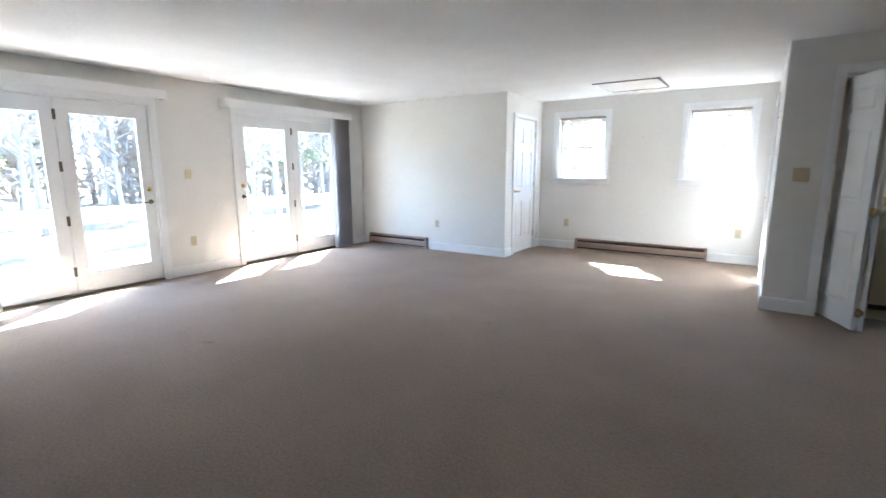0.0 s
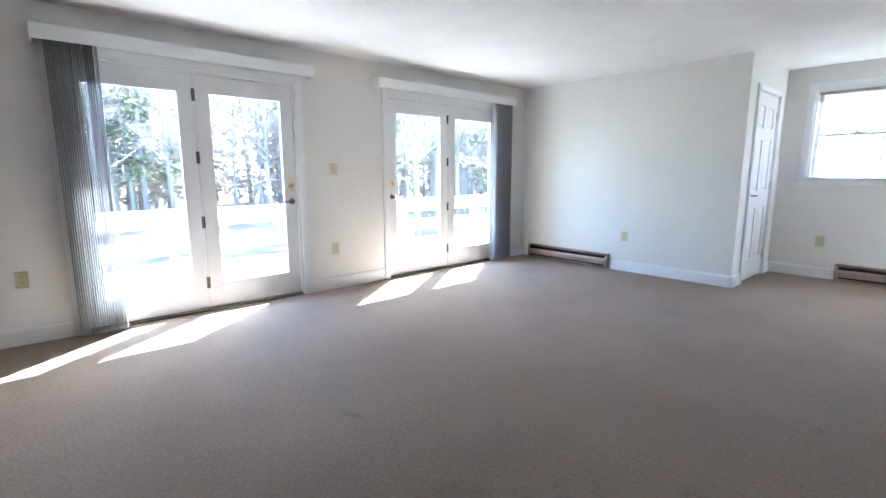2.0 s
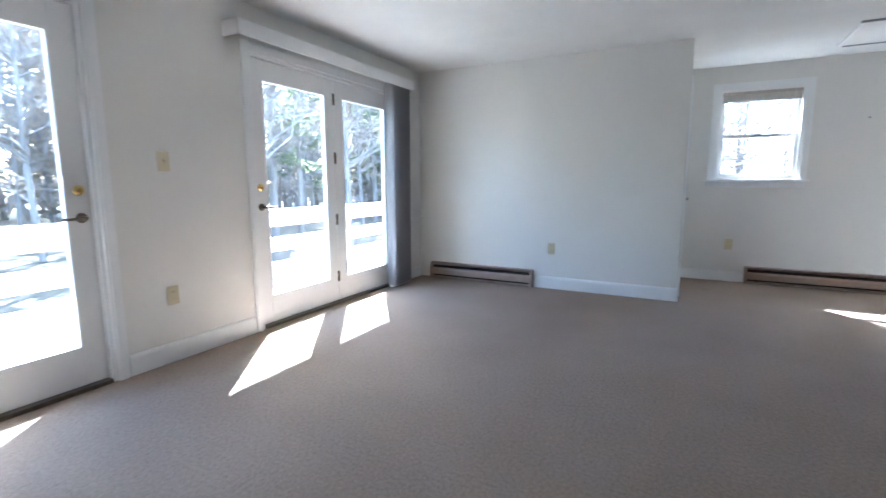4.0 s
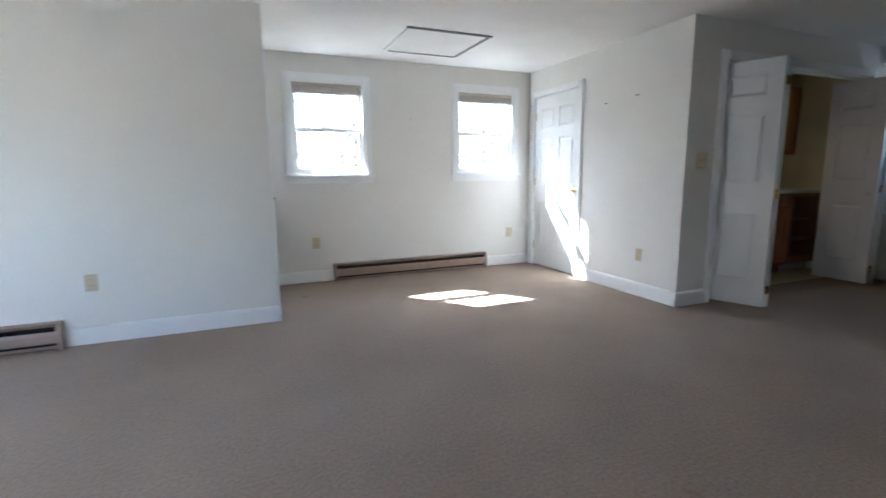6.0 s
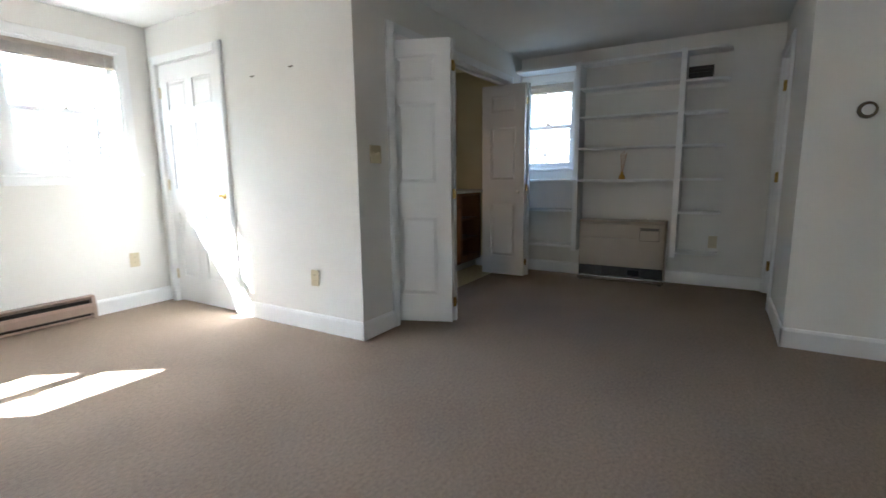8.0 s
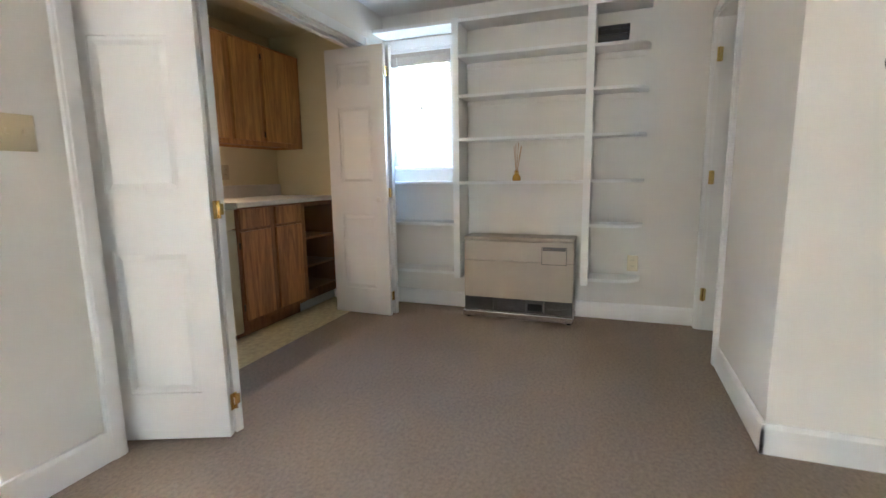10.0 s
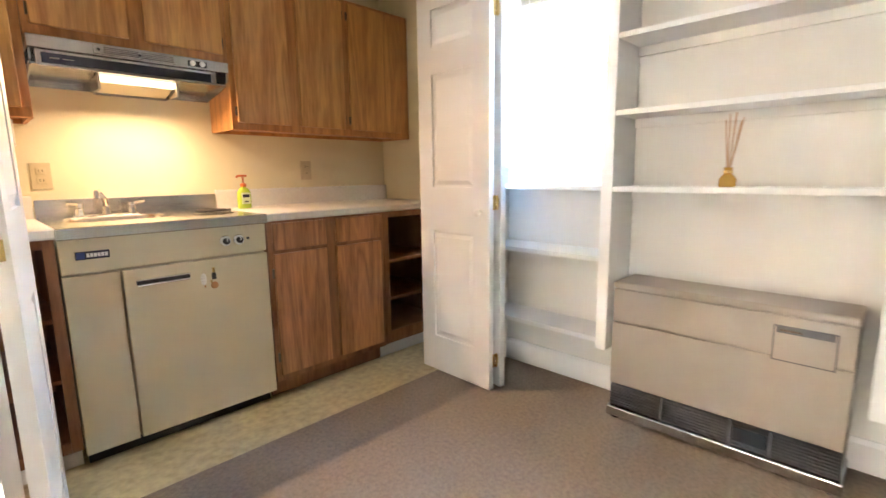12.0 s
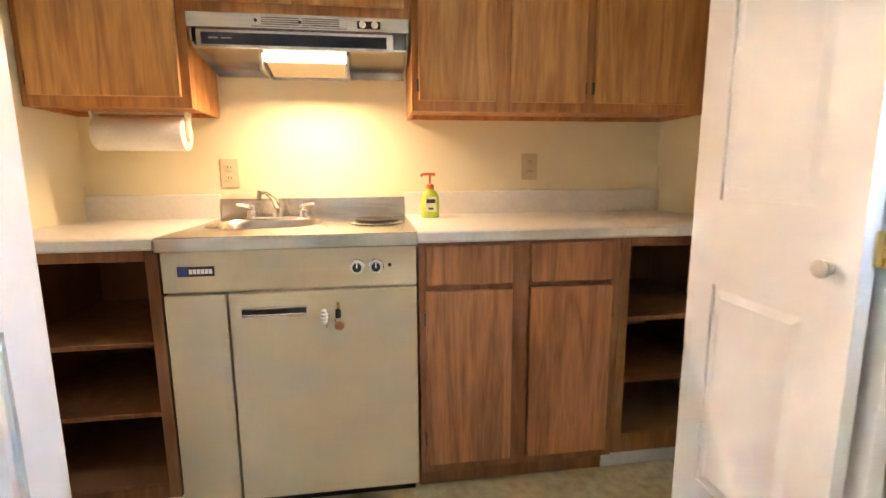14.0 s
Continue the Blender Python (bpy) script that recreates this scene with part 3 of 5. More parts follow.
def vertical_blind(label, v0, v1, s0, s1, count, angle):
    ob = thing("vertical_blind", (XW, v0, 2.0), label, "blind", "vertical blinds")
    part("valance", boxes((XW + 0.145, XW + 0.157, v0, v1, 2.075, 2.175), (XW, XW + 0.145, v0, v0 + 0.012, 2.075, 2.175), (XW, XW + 0.145, v1 - 0.012, v1, 2.075, 2.175), (XW, XW + 0.145, v0 + 0.012, v1 - 0.012, 2.165, 2.175)), M_TRIM, ob, "cream boxed valance", bev=0.002)
    part("headrail", box(XW + 0.06, XW + 0.105, v0 + 0.03, v1 - 0.03, 2.105, 2.14), M_WHITEPL, ob, "white headrail", bev=0.003)
    bm = bmesh.new()
    n = 6
    front, rear = [], []
    for i in range(n + 1):
        u = -0.044 + 0.088 * i / n
        bow = 0.006 * (1 - (u / 0.044) ** 2)
        front.append((u, bow + 0.0006)), rear.append((u, bow - 0.0006))
    bm = prism(front + rear[::-1], "z", 0.03, 2.10)
    me = finish("vane", bm, M_SLAT, Vector((0, 0, 0)), 0, smooth=True)
    for k in range(count):
        y = s0 + (s1 - s0) * k / (count - 1)
        v = new("vane", me)
        v.parent = ob
        v.matrix_local = pose(0.085, y - v0, -2.0, 0, 0, angle + random.uniform(-5, 5))
    bm = bmesh.new()
    for k in range(count):
        y = s0 + (s1 - s0) * k / (count - 1)
        box(XW + 0.06, XW + 0.11, y - 0.002, y + 0.002, 0.012, 0.032, bm)
    part("vane_weights", bm, M_WHITEPL, ob, "small white weights at the foot of the vanes")
    return ob


vertical_blind("grey vertical blind drawn to one side, cream valance", 0.705, 2.70, 0.775, 1.06, 22, -4)
vertical_blind("grey vertical blind stacked tight at the corner", 3.41, 5.61, 5.24, 5.56, 16, 8)


def sash_window(name, axis, u0, u1, z0, z1, c, out, label, blind_h=0.10, stool=True):
    """A double-hung window in a wall plane c; out is the way to the open air. Built along x or y."""
    ob = thing(name, (0, 0, 0), label, "window", kind="structure")

    def bx(a, b, d0, d1, za, zb, bm=None):
        lo, hi = sorted((c + out * d0, c + out * d1))
        return box(a, b, lo, hi, za, zb, bm) if axis == "x" else box(lo, hi, a, b, za, zb, bm)

    w = 0.07
    bm = bx(u0 - w, u0, -0.018, 0.0, z0, z1 + w)
    bx(u1, u1 + w, -0.018, 0.0, z0, z1 + w, bm), bx(u0, u1, -0.018, 0.0, z1, z1 + w, bm)
    bx(u0 - w + 0.014, u0 - 0.014, -0.024, -0.018, z0, z1 + w - 0.014, bm), bx(u1 + 0.014, u1 + w - 0.014, -0.024, -0.018, z0, z1 + w - 0.014, bm)
    part("casing", bm, M_TRIM, ob, "", bev=0.002)
    part("window_sill", bx(u0 - w - 0.025, u1 + w + 0.025, -0.05, 0.05, z0 - 0.022, z0), M_TRIM, ob, "white window stool", bev=0.004)
    if stool:
        part("apron", bx(u0 - w, u1 + w, -0.016, 0.0, z0 - 0.085, z0 - 0.022), M_TRIM, ob, "", bev=0.003)
    bm = bx(u0, u0 + 0.02, 0.0, 0.15, z0, z1)
    bx(u1 - 0.02, u1, 0.0, 0.15, z0, z1, bm), bx(u0 + 0.02, u1 - 0.02, 0.0, 0.15, z1 - 0.02, z1, bm), bx(u0 + 0.02, u1 - 0.02, 0.05, 0.16, z0 - 0.01, z0 + 0.01, bm)
    part("window_frame", bm, M_TRIM, ob)
    mid = (z0 + z1) / 2 - 0.01
    for k, (za, zb, d) in enumerate(((z0 + 0.012, mid + 0.018, 0.05), (mid - 0.018, z1 - 0.02, 0.085))):
        s = 0.038
        a, b = u0 + 0.021, u1 - 0.021
        bm = bx(a, a + s, d, d + 0.03, za, zb)
        bx(b - s, b, d, d + 0.03, za, zb, bm), bx(a + s, b - s, d, d + 0.03, za, za + (0.05 if k == 0 else 0.034), bm), bx(a + s, b - s, d, d + 0.03, zb - 0.034, zb, bm)
        sash = part("sash", bm, M_TRIM, ob, "white sash frame", bev=0.002)
        pane = part("pane", bx(a + s - 0.004, b - s + 0.004, d + 0.012, d + 0.016, za + 0.03, zb - 0.03), M_GLASS, sash, "clear glass pane")
        pane.visible_shadow = False
    um = (u0 + u1) / 2
    bm = bx(um - 0.025, um + 0.025, 0.035, 0.06, mid + 0.018, mid + 0.026)
    bx(um - 0.006, um + 0.012, 0.03, 0.055, mid + 0.026, mid + 0.04, bm)
    part("sash_lock", bm, M_BRONZE, ob, "small dark sash lock", bev=0.002)
    if blind_h:
        bl = thing("mini_blind", (0, 0, 0), "beige mini blind raised under the window head", "blind", "mini blinds")
        part("headrail", bx(u0 + 0.024, u1 - 0.024, 0.005, 0.035, z1 - 0.052, z1 - 0.021), M_MINI, bl, "", bev=0.002)
        n = int((blind_h - 0.04) / 0.006)
        for k in range(n):
            z = z1 - 0.056 - 0.006 * k
            bm = bx(u0 + 0.026 + random.uniform(0, 0.003), u1 - 0.026 - random.uniform(0, 0.003), 0.006, 0.033 + random.uniform(-0.002, 0.002), z - 0.0022, z)
            part("slat", bm, M_MINI, bl)
        zb = z1 - 0.056 - 0.006 * n
        part("bottom_rail", bx(u0 + 0.025, u1 - 0.025, 0.008, 0.032, zb - 0.014, zb), M_MINI, bl, "", bev=0.002)
        part("cord", bx(u1 - 0.09, u1 - 0.087, 0.002, 0.005, z1 - 0.55, z1 - 0.05), M_WHITEPL, bl, "thin white pull cord")
    return ob


sash_window("window_1", "x", *WA, *WZ, YN, 1, "white double-hung window with a raised blind")
sash_window("window_2", "x", *WB, *WZ, YN, 1, "white double-hung window near the alcove corner")
sash_window("window_3", "y", *EW, *EZ, XE, 1, "white double-hung window behind the built-in shelves", 0.09, False)


# ---- electric fittings ----
def plate(label, axis, c, side, u, z, kind="outlet", w=0.072, h=0.116):
    """An ivory cover plate on a wall plane c, side is the way out of the wall."""
    name = "wall_outlet" if kind == "outlet" else "light_switch"
    ob = thing(name, (0, 0, 0), label, kind if kind == "outlet" else "switch")

    def bx(a, b, d0, d1, za, zb, bm=None):
        lo, hi = sorted((c + side * d0, c + side * d1))
        return box(a, b, lo, hi, za, zb, bm) if axis == "x" else box(lo, hi, a, b, za, zb, bm)

    part("cover_plate", bx(u - w / 2, u + w / 2, 0.0, 0.006, z - h / 2, z + h / 2), M_IVORY, ob, "", bev=0.002)
    if kind == "outlet":
        for dz in (-0.021, 0.021):
            part("socket", bx(u - 0.017, u + 0.017, 0.006, 0.0085, z + dz - 0.014, z + dz + 0.014), M_IVORY, ob, "", bev=0.003)
            part("slots", bx(u + 0.005, u + 0.0075, 0.0084, 0.009, z + dz - 0.003, z + dz + 0.007, bx(u - 0.0075, u - 0.005, 0.0084, 0.009, z + dz - 0.003, z + dz + 0.007)), M_BLACK, ob)
    else:
        n = max(1, round(w / 0.06))
        for k in range(n):
            uu = u + (k - (n - 1) / 2) * 0.046
            part("toggle", bx(uu - 0.005, uu + 0.005, 0.006, 0.017, z - 0.006, z + 0.012), M_IVORY, ob, "", bev=0.002)
    return ob


plate("ivory outlet low on the wall by the blinds", "y", XW, 1, 0.49, 0.465)
plate("ivory outlet between the two french doors", "y", XW, 1, 2.93, 0.42)
plate("ivory single light switch between the french doors", "y", XW, 1, 2.94, 1.24, "switch")
plate("ivory outlet above the closet wall baseboard", "x", YC, -1, -4.04, 0.425)
plate("ivory outlet beside the long baseboard heater", "x", YN, -1, -2.37, 0.42, "outlet", 0.078, 0.12)
plate("ivory outlet by the corner of the alcove", "x", YN, -1, 0.01, 0.41, "outlet", 0.078, 0.12)
plate("white outlet on the alcove's side wall", "y", XK, -1, 5.43, 0.385)
plate("ivory double light switch beside the kitchenette opening", "x", YK, -1, 0.47, 1.235, "switch", 0.115, 0.118)
plate("ivory outlet over the counter by the paper towels", "x", YB, -1, 1.152, 1.115)
plate("ivory outlet over the counter by the soap", "x", YB, -1, 2.437, 1.135)
plate("ivory outlet beneath the curved shelves", "y", XE, -1, 3.04, 0.43)

ob = thing("thermostat", (XT, 2.335, 1.42), "round brushed metal thermostat dial on the white wall", "thermostat")
part("ring", lathe([(0.045, 0), (0.047, -0.006), (0.044, -0.018), (0.030, -0.024)], (XT, 2.335, 1.42), "x", 32), M_BRONZE, ob, "dark metal ring", smooth=True)
part("dial", lathe([(0.029, -0.022), (0.029, -0.03), (0.024, -0.034), (0.001, -0.034)], (XT, 2.335, 1.42), "x", 28), M_WHITEPL, ob, "pale centre dial", smooth=True)

for y, z in ((5.95, 1.81), (5.55, 1.83)):
    ob = thing("picture_hook", (XK, y, z), "small metal picture hook on the bare wall", "hook", "picture hooks")
    part("hook", boxes((XK - 0.004, XK, y - 0.022, y + 0.022, z - 0.002, z + 0.003), (XK - 0.012, XK - 0.004, y - 0.004, y + 0.004, z - 0.008, z - 0.002)), M_BRONZE, ob)
ob = thing("wall_nail", (-1.28, YN, 1.74), "single bare nail in the alcove wall", "nail")
part("nail", lathe([(0.006, 0.0), (0.006, -0.004), (0.003, -0.008)], (-1.28, YN, 1.74), "y", 8), M_BRONZE, ob)


def baseboard_heater(label, x0, x1, y):
    """An electric convector along the wall plane y, facing the room."""
    ob = thing("baseboard_heater", ((x0 + x1) / 2, y, 0), label, "heater", "baseboard heaters")
    out = [(y, 0.018), (y - 0.02, 0.018), (y - 0.02, 0.15), (y - 0.045, 0.172), (y - 0.045, 0.180), (y, 0.185)]
    part("back_panel", prism([(a, b) for a, b in out], "x", x0 + 0.008, x1 - 0.008), M_BBHEAT, ob)
    part("fins", boxes(*[(x0 + 0.02 + i * 0.02, x0 + 0.022 + i * 0.02, y - 0.055, y - 0.02, 0.045, 0.145) for i in range(int((x1 - x0 - 0.04) / 0.02))]), M_DARK, ob, "dark heating fins")
    part("front_panel", prism([(y - 0.062, 0.048), (y - 0.068, 0.052), (y - 0.068, 0.105), (y - 0.060, 0.128), (y - 0.056, 0.128), (y - 0.063, 0.104), (y - 0.063, 0.054), (y - 0.058, 0.05)], "x", x0 + 0.006, x1 - 0.006), M_BBHEAT, ob, "brown metal front")
    part("lower_lip", prism([(y - 0.02, 0.014), (y - 0.066, 0.014), (y - 0.066, 0.030), (y - 0.061, 0.030), (y - 0.061, 0.02), (y - 0.02, 0.02)], "x", x0 + 0.006, x1 - 0.006), M_BBHEAT, ob)
    # Near-black sheet over the back panel: the inner shade, put in as colour.
    part("inner_shadow_plate", box(x0 + 0.006, x1 - 0.006, y - 0.023, y - 0.0205, 0.02, 0.15), M_DARK, ob, "dark plate standing in for the shade inside the heater")
    for a in (x0, x1 - 0.03):
        part("end_cap", prism([(y, 0.0), (y - 0.07, 0.0), (y - 0.07, 0.112), (y - 0.05, 0.182), (y, 0.187)], "x", a, a + 0.03), M_BBHEAT, ob, "brown end cap", bev=0.002)


baseboard_heater("long brown electric baseboard heater beneath the windows", -2.2, -0.335, YN)
baseboard_heater("short brown electric baseboard heater by the corner", -5.46, -4.225, YC)


# ---- nook: built-in shelves and what stands on them ----
SX = 2.875
shelf = thing("built_in_shelves", (XE, 3.9, 0.0), "white painted built-in wall shelves with rounded open ends", "shelves")
for y0, y1 in ((4.285, 4.335), (3.34, 3.39)):
    part("upright", box(SX, XE, y0, y1, 0.29, 2.20), M_TRIM, shelf, "", bev=0.002)
part("top_board", box(SX, XE, 4.335, YK - 0.017 * 1.4, 2.165, 2.19), M_TRIM, shelf, "", bev=0.002)
for z in (2.19, 1.945, 1.665, 1.355, 1.035):
    part("shelf_board", box(SX + 0.004, XE, 3.39, 4.285, z - 0.022, z), M_TRIM, shelf, "", bev=0.002)
for z in (1.04, 0.72, 0.34):
    part("shelf_board", box(SX + 0.004, XE, 4.335, YK - 0.002, z - 0.022, z), M_TRIM, shelf, "", bev=0.002)
for z in (2.19, 1.925, 1.65, 1.35, 1.04, 0.73, 0.345):
    out = [(XE, 3.34), (XE, 2.99)]
    for i in range(9):
        a = math.pi / 2 * i / 8
        out.append((SX + 0.004 + 0.17 * (1 - math.sin(a)), 2.99 + 0.17 * (1 - math.cos(a))))
    out.append((SX + 0.004, 3.34))
    part("rounded_shelf", prism(out, "z", z - 0.022, z), M_TRIM, shelf, "shelf board with a rounded corner", bev=0.002)
for z in (1.945, 1.665, 1.355, 1.035):
    part("cleat", box(XE - 0.018, XE, 3.39, 4.285, z - 0.062, z - 0.022), M_WALL, shelf)
for z in (1.925, 1.65, 1.35):
    part("cleat", box(XE - 0.018, XE, 3.02, 3.34, z - 0.062, z - 0.022), M_WALL, shelf)

for k in range(4):
    z = 1.925 + 0.027 * k
    bk = thing("book", (2.99, 3.23, z), "dark thin book lying in a stack on the shelf", "book", "stacked books")
    o = random.uniform(-0.006, 0.006)
    x0, x1, y0, y1 = 2.91 + o, 3.075, 3.135 + o, 3.325
    part("cover", boxes((x0, x1, y0, y1, z, z + 0.003), (x0, x1, y0, y1, z + 0.023, z + 0.026), (x0, x0 + 0.003, y0, y1, z + 0.003, z + 0.023)), M_BOOK, bk)
    part("pages", box(x0 + 0.004, x1 - 0.004, y0 + 0.004, y1 - 0.004, z + 0.0032, z + 0.0228), M_PAGES, bk, "pale page edges")

rd = thing("reed_diffuser", (2.97, 3.87, 1.035), "small amber bottle of reeds standing on the shelf", "diffuser")
part("bottle", lathe([(0.027, 0.0), (0.03, 0.004), (0.03, 0.03), (0.022, 0.042), (0.013, 0.05), (0.013, 0.066), (0.016, 0.068), (0.016, 0.074), (0.011, 0.075)], (2.97, 3.87, 1.035), "z", 24), M_AMBER, rd, "amber glass bottle", smooth=True)
part("band", lathe([(0.0145, 0.05), (0.0165, 0.052), (0.0165, 0.062), (0.0145, 0.064)], (2.97, 3.87, 1.035), "z", 20), M_BRASS, rd, "gold neck band", smooth=True)
for k in range(9):
    a = 2 * math.pi * k / 9
    tip = Vector((2.97 + 0.024 * math.cos(a), 3.862 + 0.030 * math.sin(a), 1.30 + random.uniform(-0.02, 0.012)))
    part("reed", tube([(2.97 + 0.005 * math.cos(a), 3.87 + 0.005 * math.sin(a), 1.10), tip], 0.0024, 6), M_REED, rd)

# gas wall furnace
HX0, HX1, HY0, HY1 = 2.835, 3.06, 3.43, 4.245
ht = thing("wall_furnace", ((HX0 + HX1) / 2, (HY0 + HY1) / 2, 0), "taupe metal gas wall furnace standing on the carpet", "heater")
part("body", box(HX0 + 0.02, HX1, HY0 + 0.004, HY1 - 0.004, 0.025, 0.60), M_GASHEAT, ht, "", bev=0.008)
part("lid", box(HX0 + 0.006, HX1, HY0, HY1, 0.60, 0.628), M_GASHEAT, ht, "rounded top lid", bev=0.010, seg=3)
part("upper_panel", box(HX0 + 0.008, HX0 + 0.022, HY0 + 0.004, HY1 - 0.004, 0.452, 0.596), M_GASHEAT, ht, "", bev=0.004)
part("lower_panel", box(HX0 + 0.005, HX0 + 0.022, HY0 + 0.004, HY1 - 0.004, 0.165, 0.448), M_GASHEAT, ht, "", bev=0.004)
part("flap_gap", box(HX0 + 0.0035, HX0 + 0.0052, HY0 + 0.051, HY0 + 0.229, 0.436, 0.564), M_GRILLE, ht, "dark gap round the flap")
part("control_lid", box(HX0 + 0.002, HX0 + 0.009, HY0 + 0.055, HY0 + 0.225, 0.44, 0.56), M_GASHEAT, ht, "control flap", bev=0.002)
part("control_strip", box(HX0 - 0.0005, HX0 + 0.006, HY0 + 0.06, HY0 + 0.22, 0.538, 0.56), M_GRILLE, ht, "dark control strip", bev=0.001)
part("control_mark", box(HX0 - 0.0015, HX0 - 0.0003, HY0 + 0.15, HY0 + 0.21, 0.545, 0.552), M_STEEL, ht)
part("grille_back", box(HX0 + 0.018, HX0 + 0.024, HY0 + 0.006, HY1 - 0.006, 0.06, 0.163), M_BLACK, ht)
for k in range(8):
    z = 0.066 + 0.0125 * k
    part("louvre", prism([(HX0 + 0.018, z + 0.005), (HX0 + 0.004, z), (HX0 + 0.004, z + 0.0025), (HX0 + 0.018, z + 0.0075)], "y", HY0 + 0.008, HY1 - 0.008), M_GRILLE, ht)
for y in (HY0 + 0.20, HY0 + 0.33, HY0 + 0.58):
    part("grille_post", box(HX0 + 0.003, HX0 + 0.012, y, y + 0.012, 0.06, 0.163), M_GRILLE, ht)
part("grille_box", box(HX0 + 0.001, HX0 + 0.016, HY0 + 0.215, HY0 + 0.325, 0.085, 0.14), M_BLACK, ht, "black window in the grille", bev=0.002)
part("plinth", box(HX0 - 0.005, HX1 - 0.02, HY0 - 0.004, HY1 + 0.004, 0.012, 0.058), M_STEEL, ht, "bright metal plinth", bev=0.006)
for y in (HY0 + 0.03, HY1 - 0.03):
    part("foot", lathe([(0.018, 0), (0.018, 0.012)], (HX1 - 0.05, y, 0.0), "z", 12), M_BLACK, ht)
    part("foot", lathe([(0.018, 0), (0.018, 0.012)], (HX0 + 0.03, y, 0.0), "z", 12), M_BLACK, ht)

# ---- kitchenette ----
KX0, KX1, KY = 1.112, 1.868, 5.487
ku = thing("compact_kitchen_unit", ((KX0 + KX1) / 2, 5.8, 0), "almond enamel kitchen unit with steel sink top and refrigerator", "kitchen unit")
part("body", box(KX0 + 0.004, KX1 - 0.004, KY + 0.03, YB - 0.03, 0.06, 0.885), M_ALMOND, ku)
part("control_panel", box(KX0, KX1, KY + 0.004, KY + 0.032, 0.758, 0.888), M_ALMOND, ku, "", bev=0.004)
part("side_panel", box(KX0, 1.288, KY + 0.004, KY + 0.032, 0.058, 0.750), M_ALMOND, ku, "", bev=0.003)
frd = part("refrigerator_door", box(1.294, KX1, KY, KY + 0.032, 0.058, 0.750), M_ALMOND, ku, "almond refrigerator door", bev=0.005)
part("handle", boxes((1.335, 1.525, KY - 0.020, KY - 0.002, 0.680, 0.688), (1.335, 1.525, KY - 0.020, KY - 0.002, 0.702, 0.708)), M_CHROME, frd, "chrome edge of the handle", bev=0.002)
part("handle_grip", box(1.335, 1.525, KY - 0.017, KY, 0.686, 0.703), M_BLACK, frd, "black handle insert", bev=0.002)
# Black plate set back under the unit, coloured as the toe space's shade.
part("toe_plate", box(KX0 + 0.01, KX1 - 0.01, KY + 0.06, KY + 0.08, 0.0, 0.06), M_BLACK, ku, "black plate standing in for the shade of the toe space")
for x in (KX0 + 0.08, KX1 - 0.08):
    part("foot", lathe([(0.02, 0), (0.02, 0.06)], (x, KY + 0.14, 0.0), "z", 12), M_BLACK, ku)
badge = part("badge", box(1.158, 1.262, KY + 0.001, KY + 0.005, 0.808, 0.838), M_NAVY, ku, "dark maker's badge")
part("badge_square", box(1.161, 1.186, KY - 0.0005, KY + 0.001, 0.811, 0.835), M_BLUE, badge)
part("badge_bars", boxes(*[(1.191 + 0.0112 * i, 1.200 + 0.0112 * i, KY - 0.0005, KY + 0.001, 0.816, 0.830) for i in range(6)]), M_WHITEPL, badge)
for x in (1.683, 1.741):
    k = part("knob", lathe([(0.024, 0.004), (0.024, -0.004), (0.021, -0.007)], (x, KY, 0.822), "y", 28), M_CHROME, ku, "chrome ring of the burner knob", smooth=True)
    part("knob_dial", lathe([(0.0215, -0.0065), (0.0215, -0.009), (0.0205, -0.0095)], (x, KY, 0.822), "y", 28), M_WHITEPL, k, "white marked dial")
    part("knob_ticks", boxes(*[(x + 0.0188 * math.cos(a) - 0.0006, x + 0.0188 * math.cos(a) + 0.0006, KY - 0.0101, KY - 0.0094, 0.8212 + 0.0188 * math.sin(a), 0.8228 + 0.0188 * math.sin(a)) for a in [0.524 * i for i in range(12)]]), M_BLACK, k)
    part("knob_cap", lathe([(0.0140, -0.006), (0.0140, -0.022), (0.0120, -0.025)], (x, KY, 0.822), "y", 24), M_BLACK, k, "black burner knob", smooth=True)
    part("knob_pointer", box(x - 0.002, x + 0.002, KY - 0.0265, KY - 0.024, 0.822, 0.836), M_WHITEPL, k)
part("pilot_light", lathe([(0.006, 0.004), (0.006, -0.003), (0.004, -0.005)], (1.784, KY, 0.825), "y", 14), M_BLACK, ku, "small dark indicator lamp")
# steel top with an opening for the bowl
SC, SA, SB = Vector((1.355, 5.78)), 0.185, 0.155
bm = bmesh.new()
n = 48
inner, outer, lip, deep, base = [], [], [], [], []
for i in range(n):
    a = 2 * math.pi * i / n
    c, s = math.cos(a), math.sin(a)
    q = 2.0 / 3.2
    ex, ey = math.copysign(abs(c) ** q, c), math.copysign(abs(s) ** q, s)
    k = 1 / max(abs(c), abs(s))
    tx = SC.x + c * k * 10
    px = min(max(SC.x + c * k * (KX1 - SC.x if c > 0 else SC.x - KX0), KX0 - 0.004), KX1 + 0.004)
    py = min(max(SC.y + s * k * (6.075 - SC.y if s > 0 else SC.y - 5.468), 5.468), 6.075)
    outer.append(bm.verts.new((px, py, 0.928)))
    lip.append(bm.verts.new((SC.x + 1.12 * SA * ex, SC.y + 1.12 * SB * ey, 0.929)))
    inner.append(bm.verts.new((SC.x + 1.04 * SA * ex, SC.y + 1.04 * SB * ey, 0.934)))
    deep.append(bm.verts.new((SC.x + 0.98 * SA * ex, SC.y + 0.98 * SB * ey, 0.92)))
    base.append(bm.verts.new((SC.x + 0.8 * SA * ex, SC.y + 0.8 * SB * ey, 0.80)))
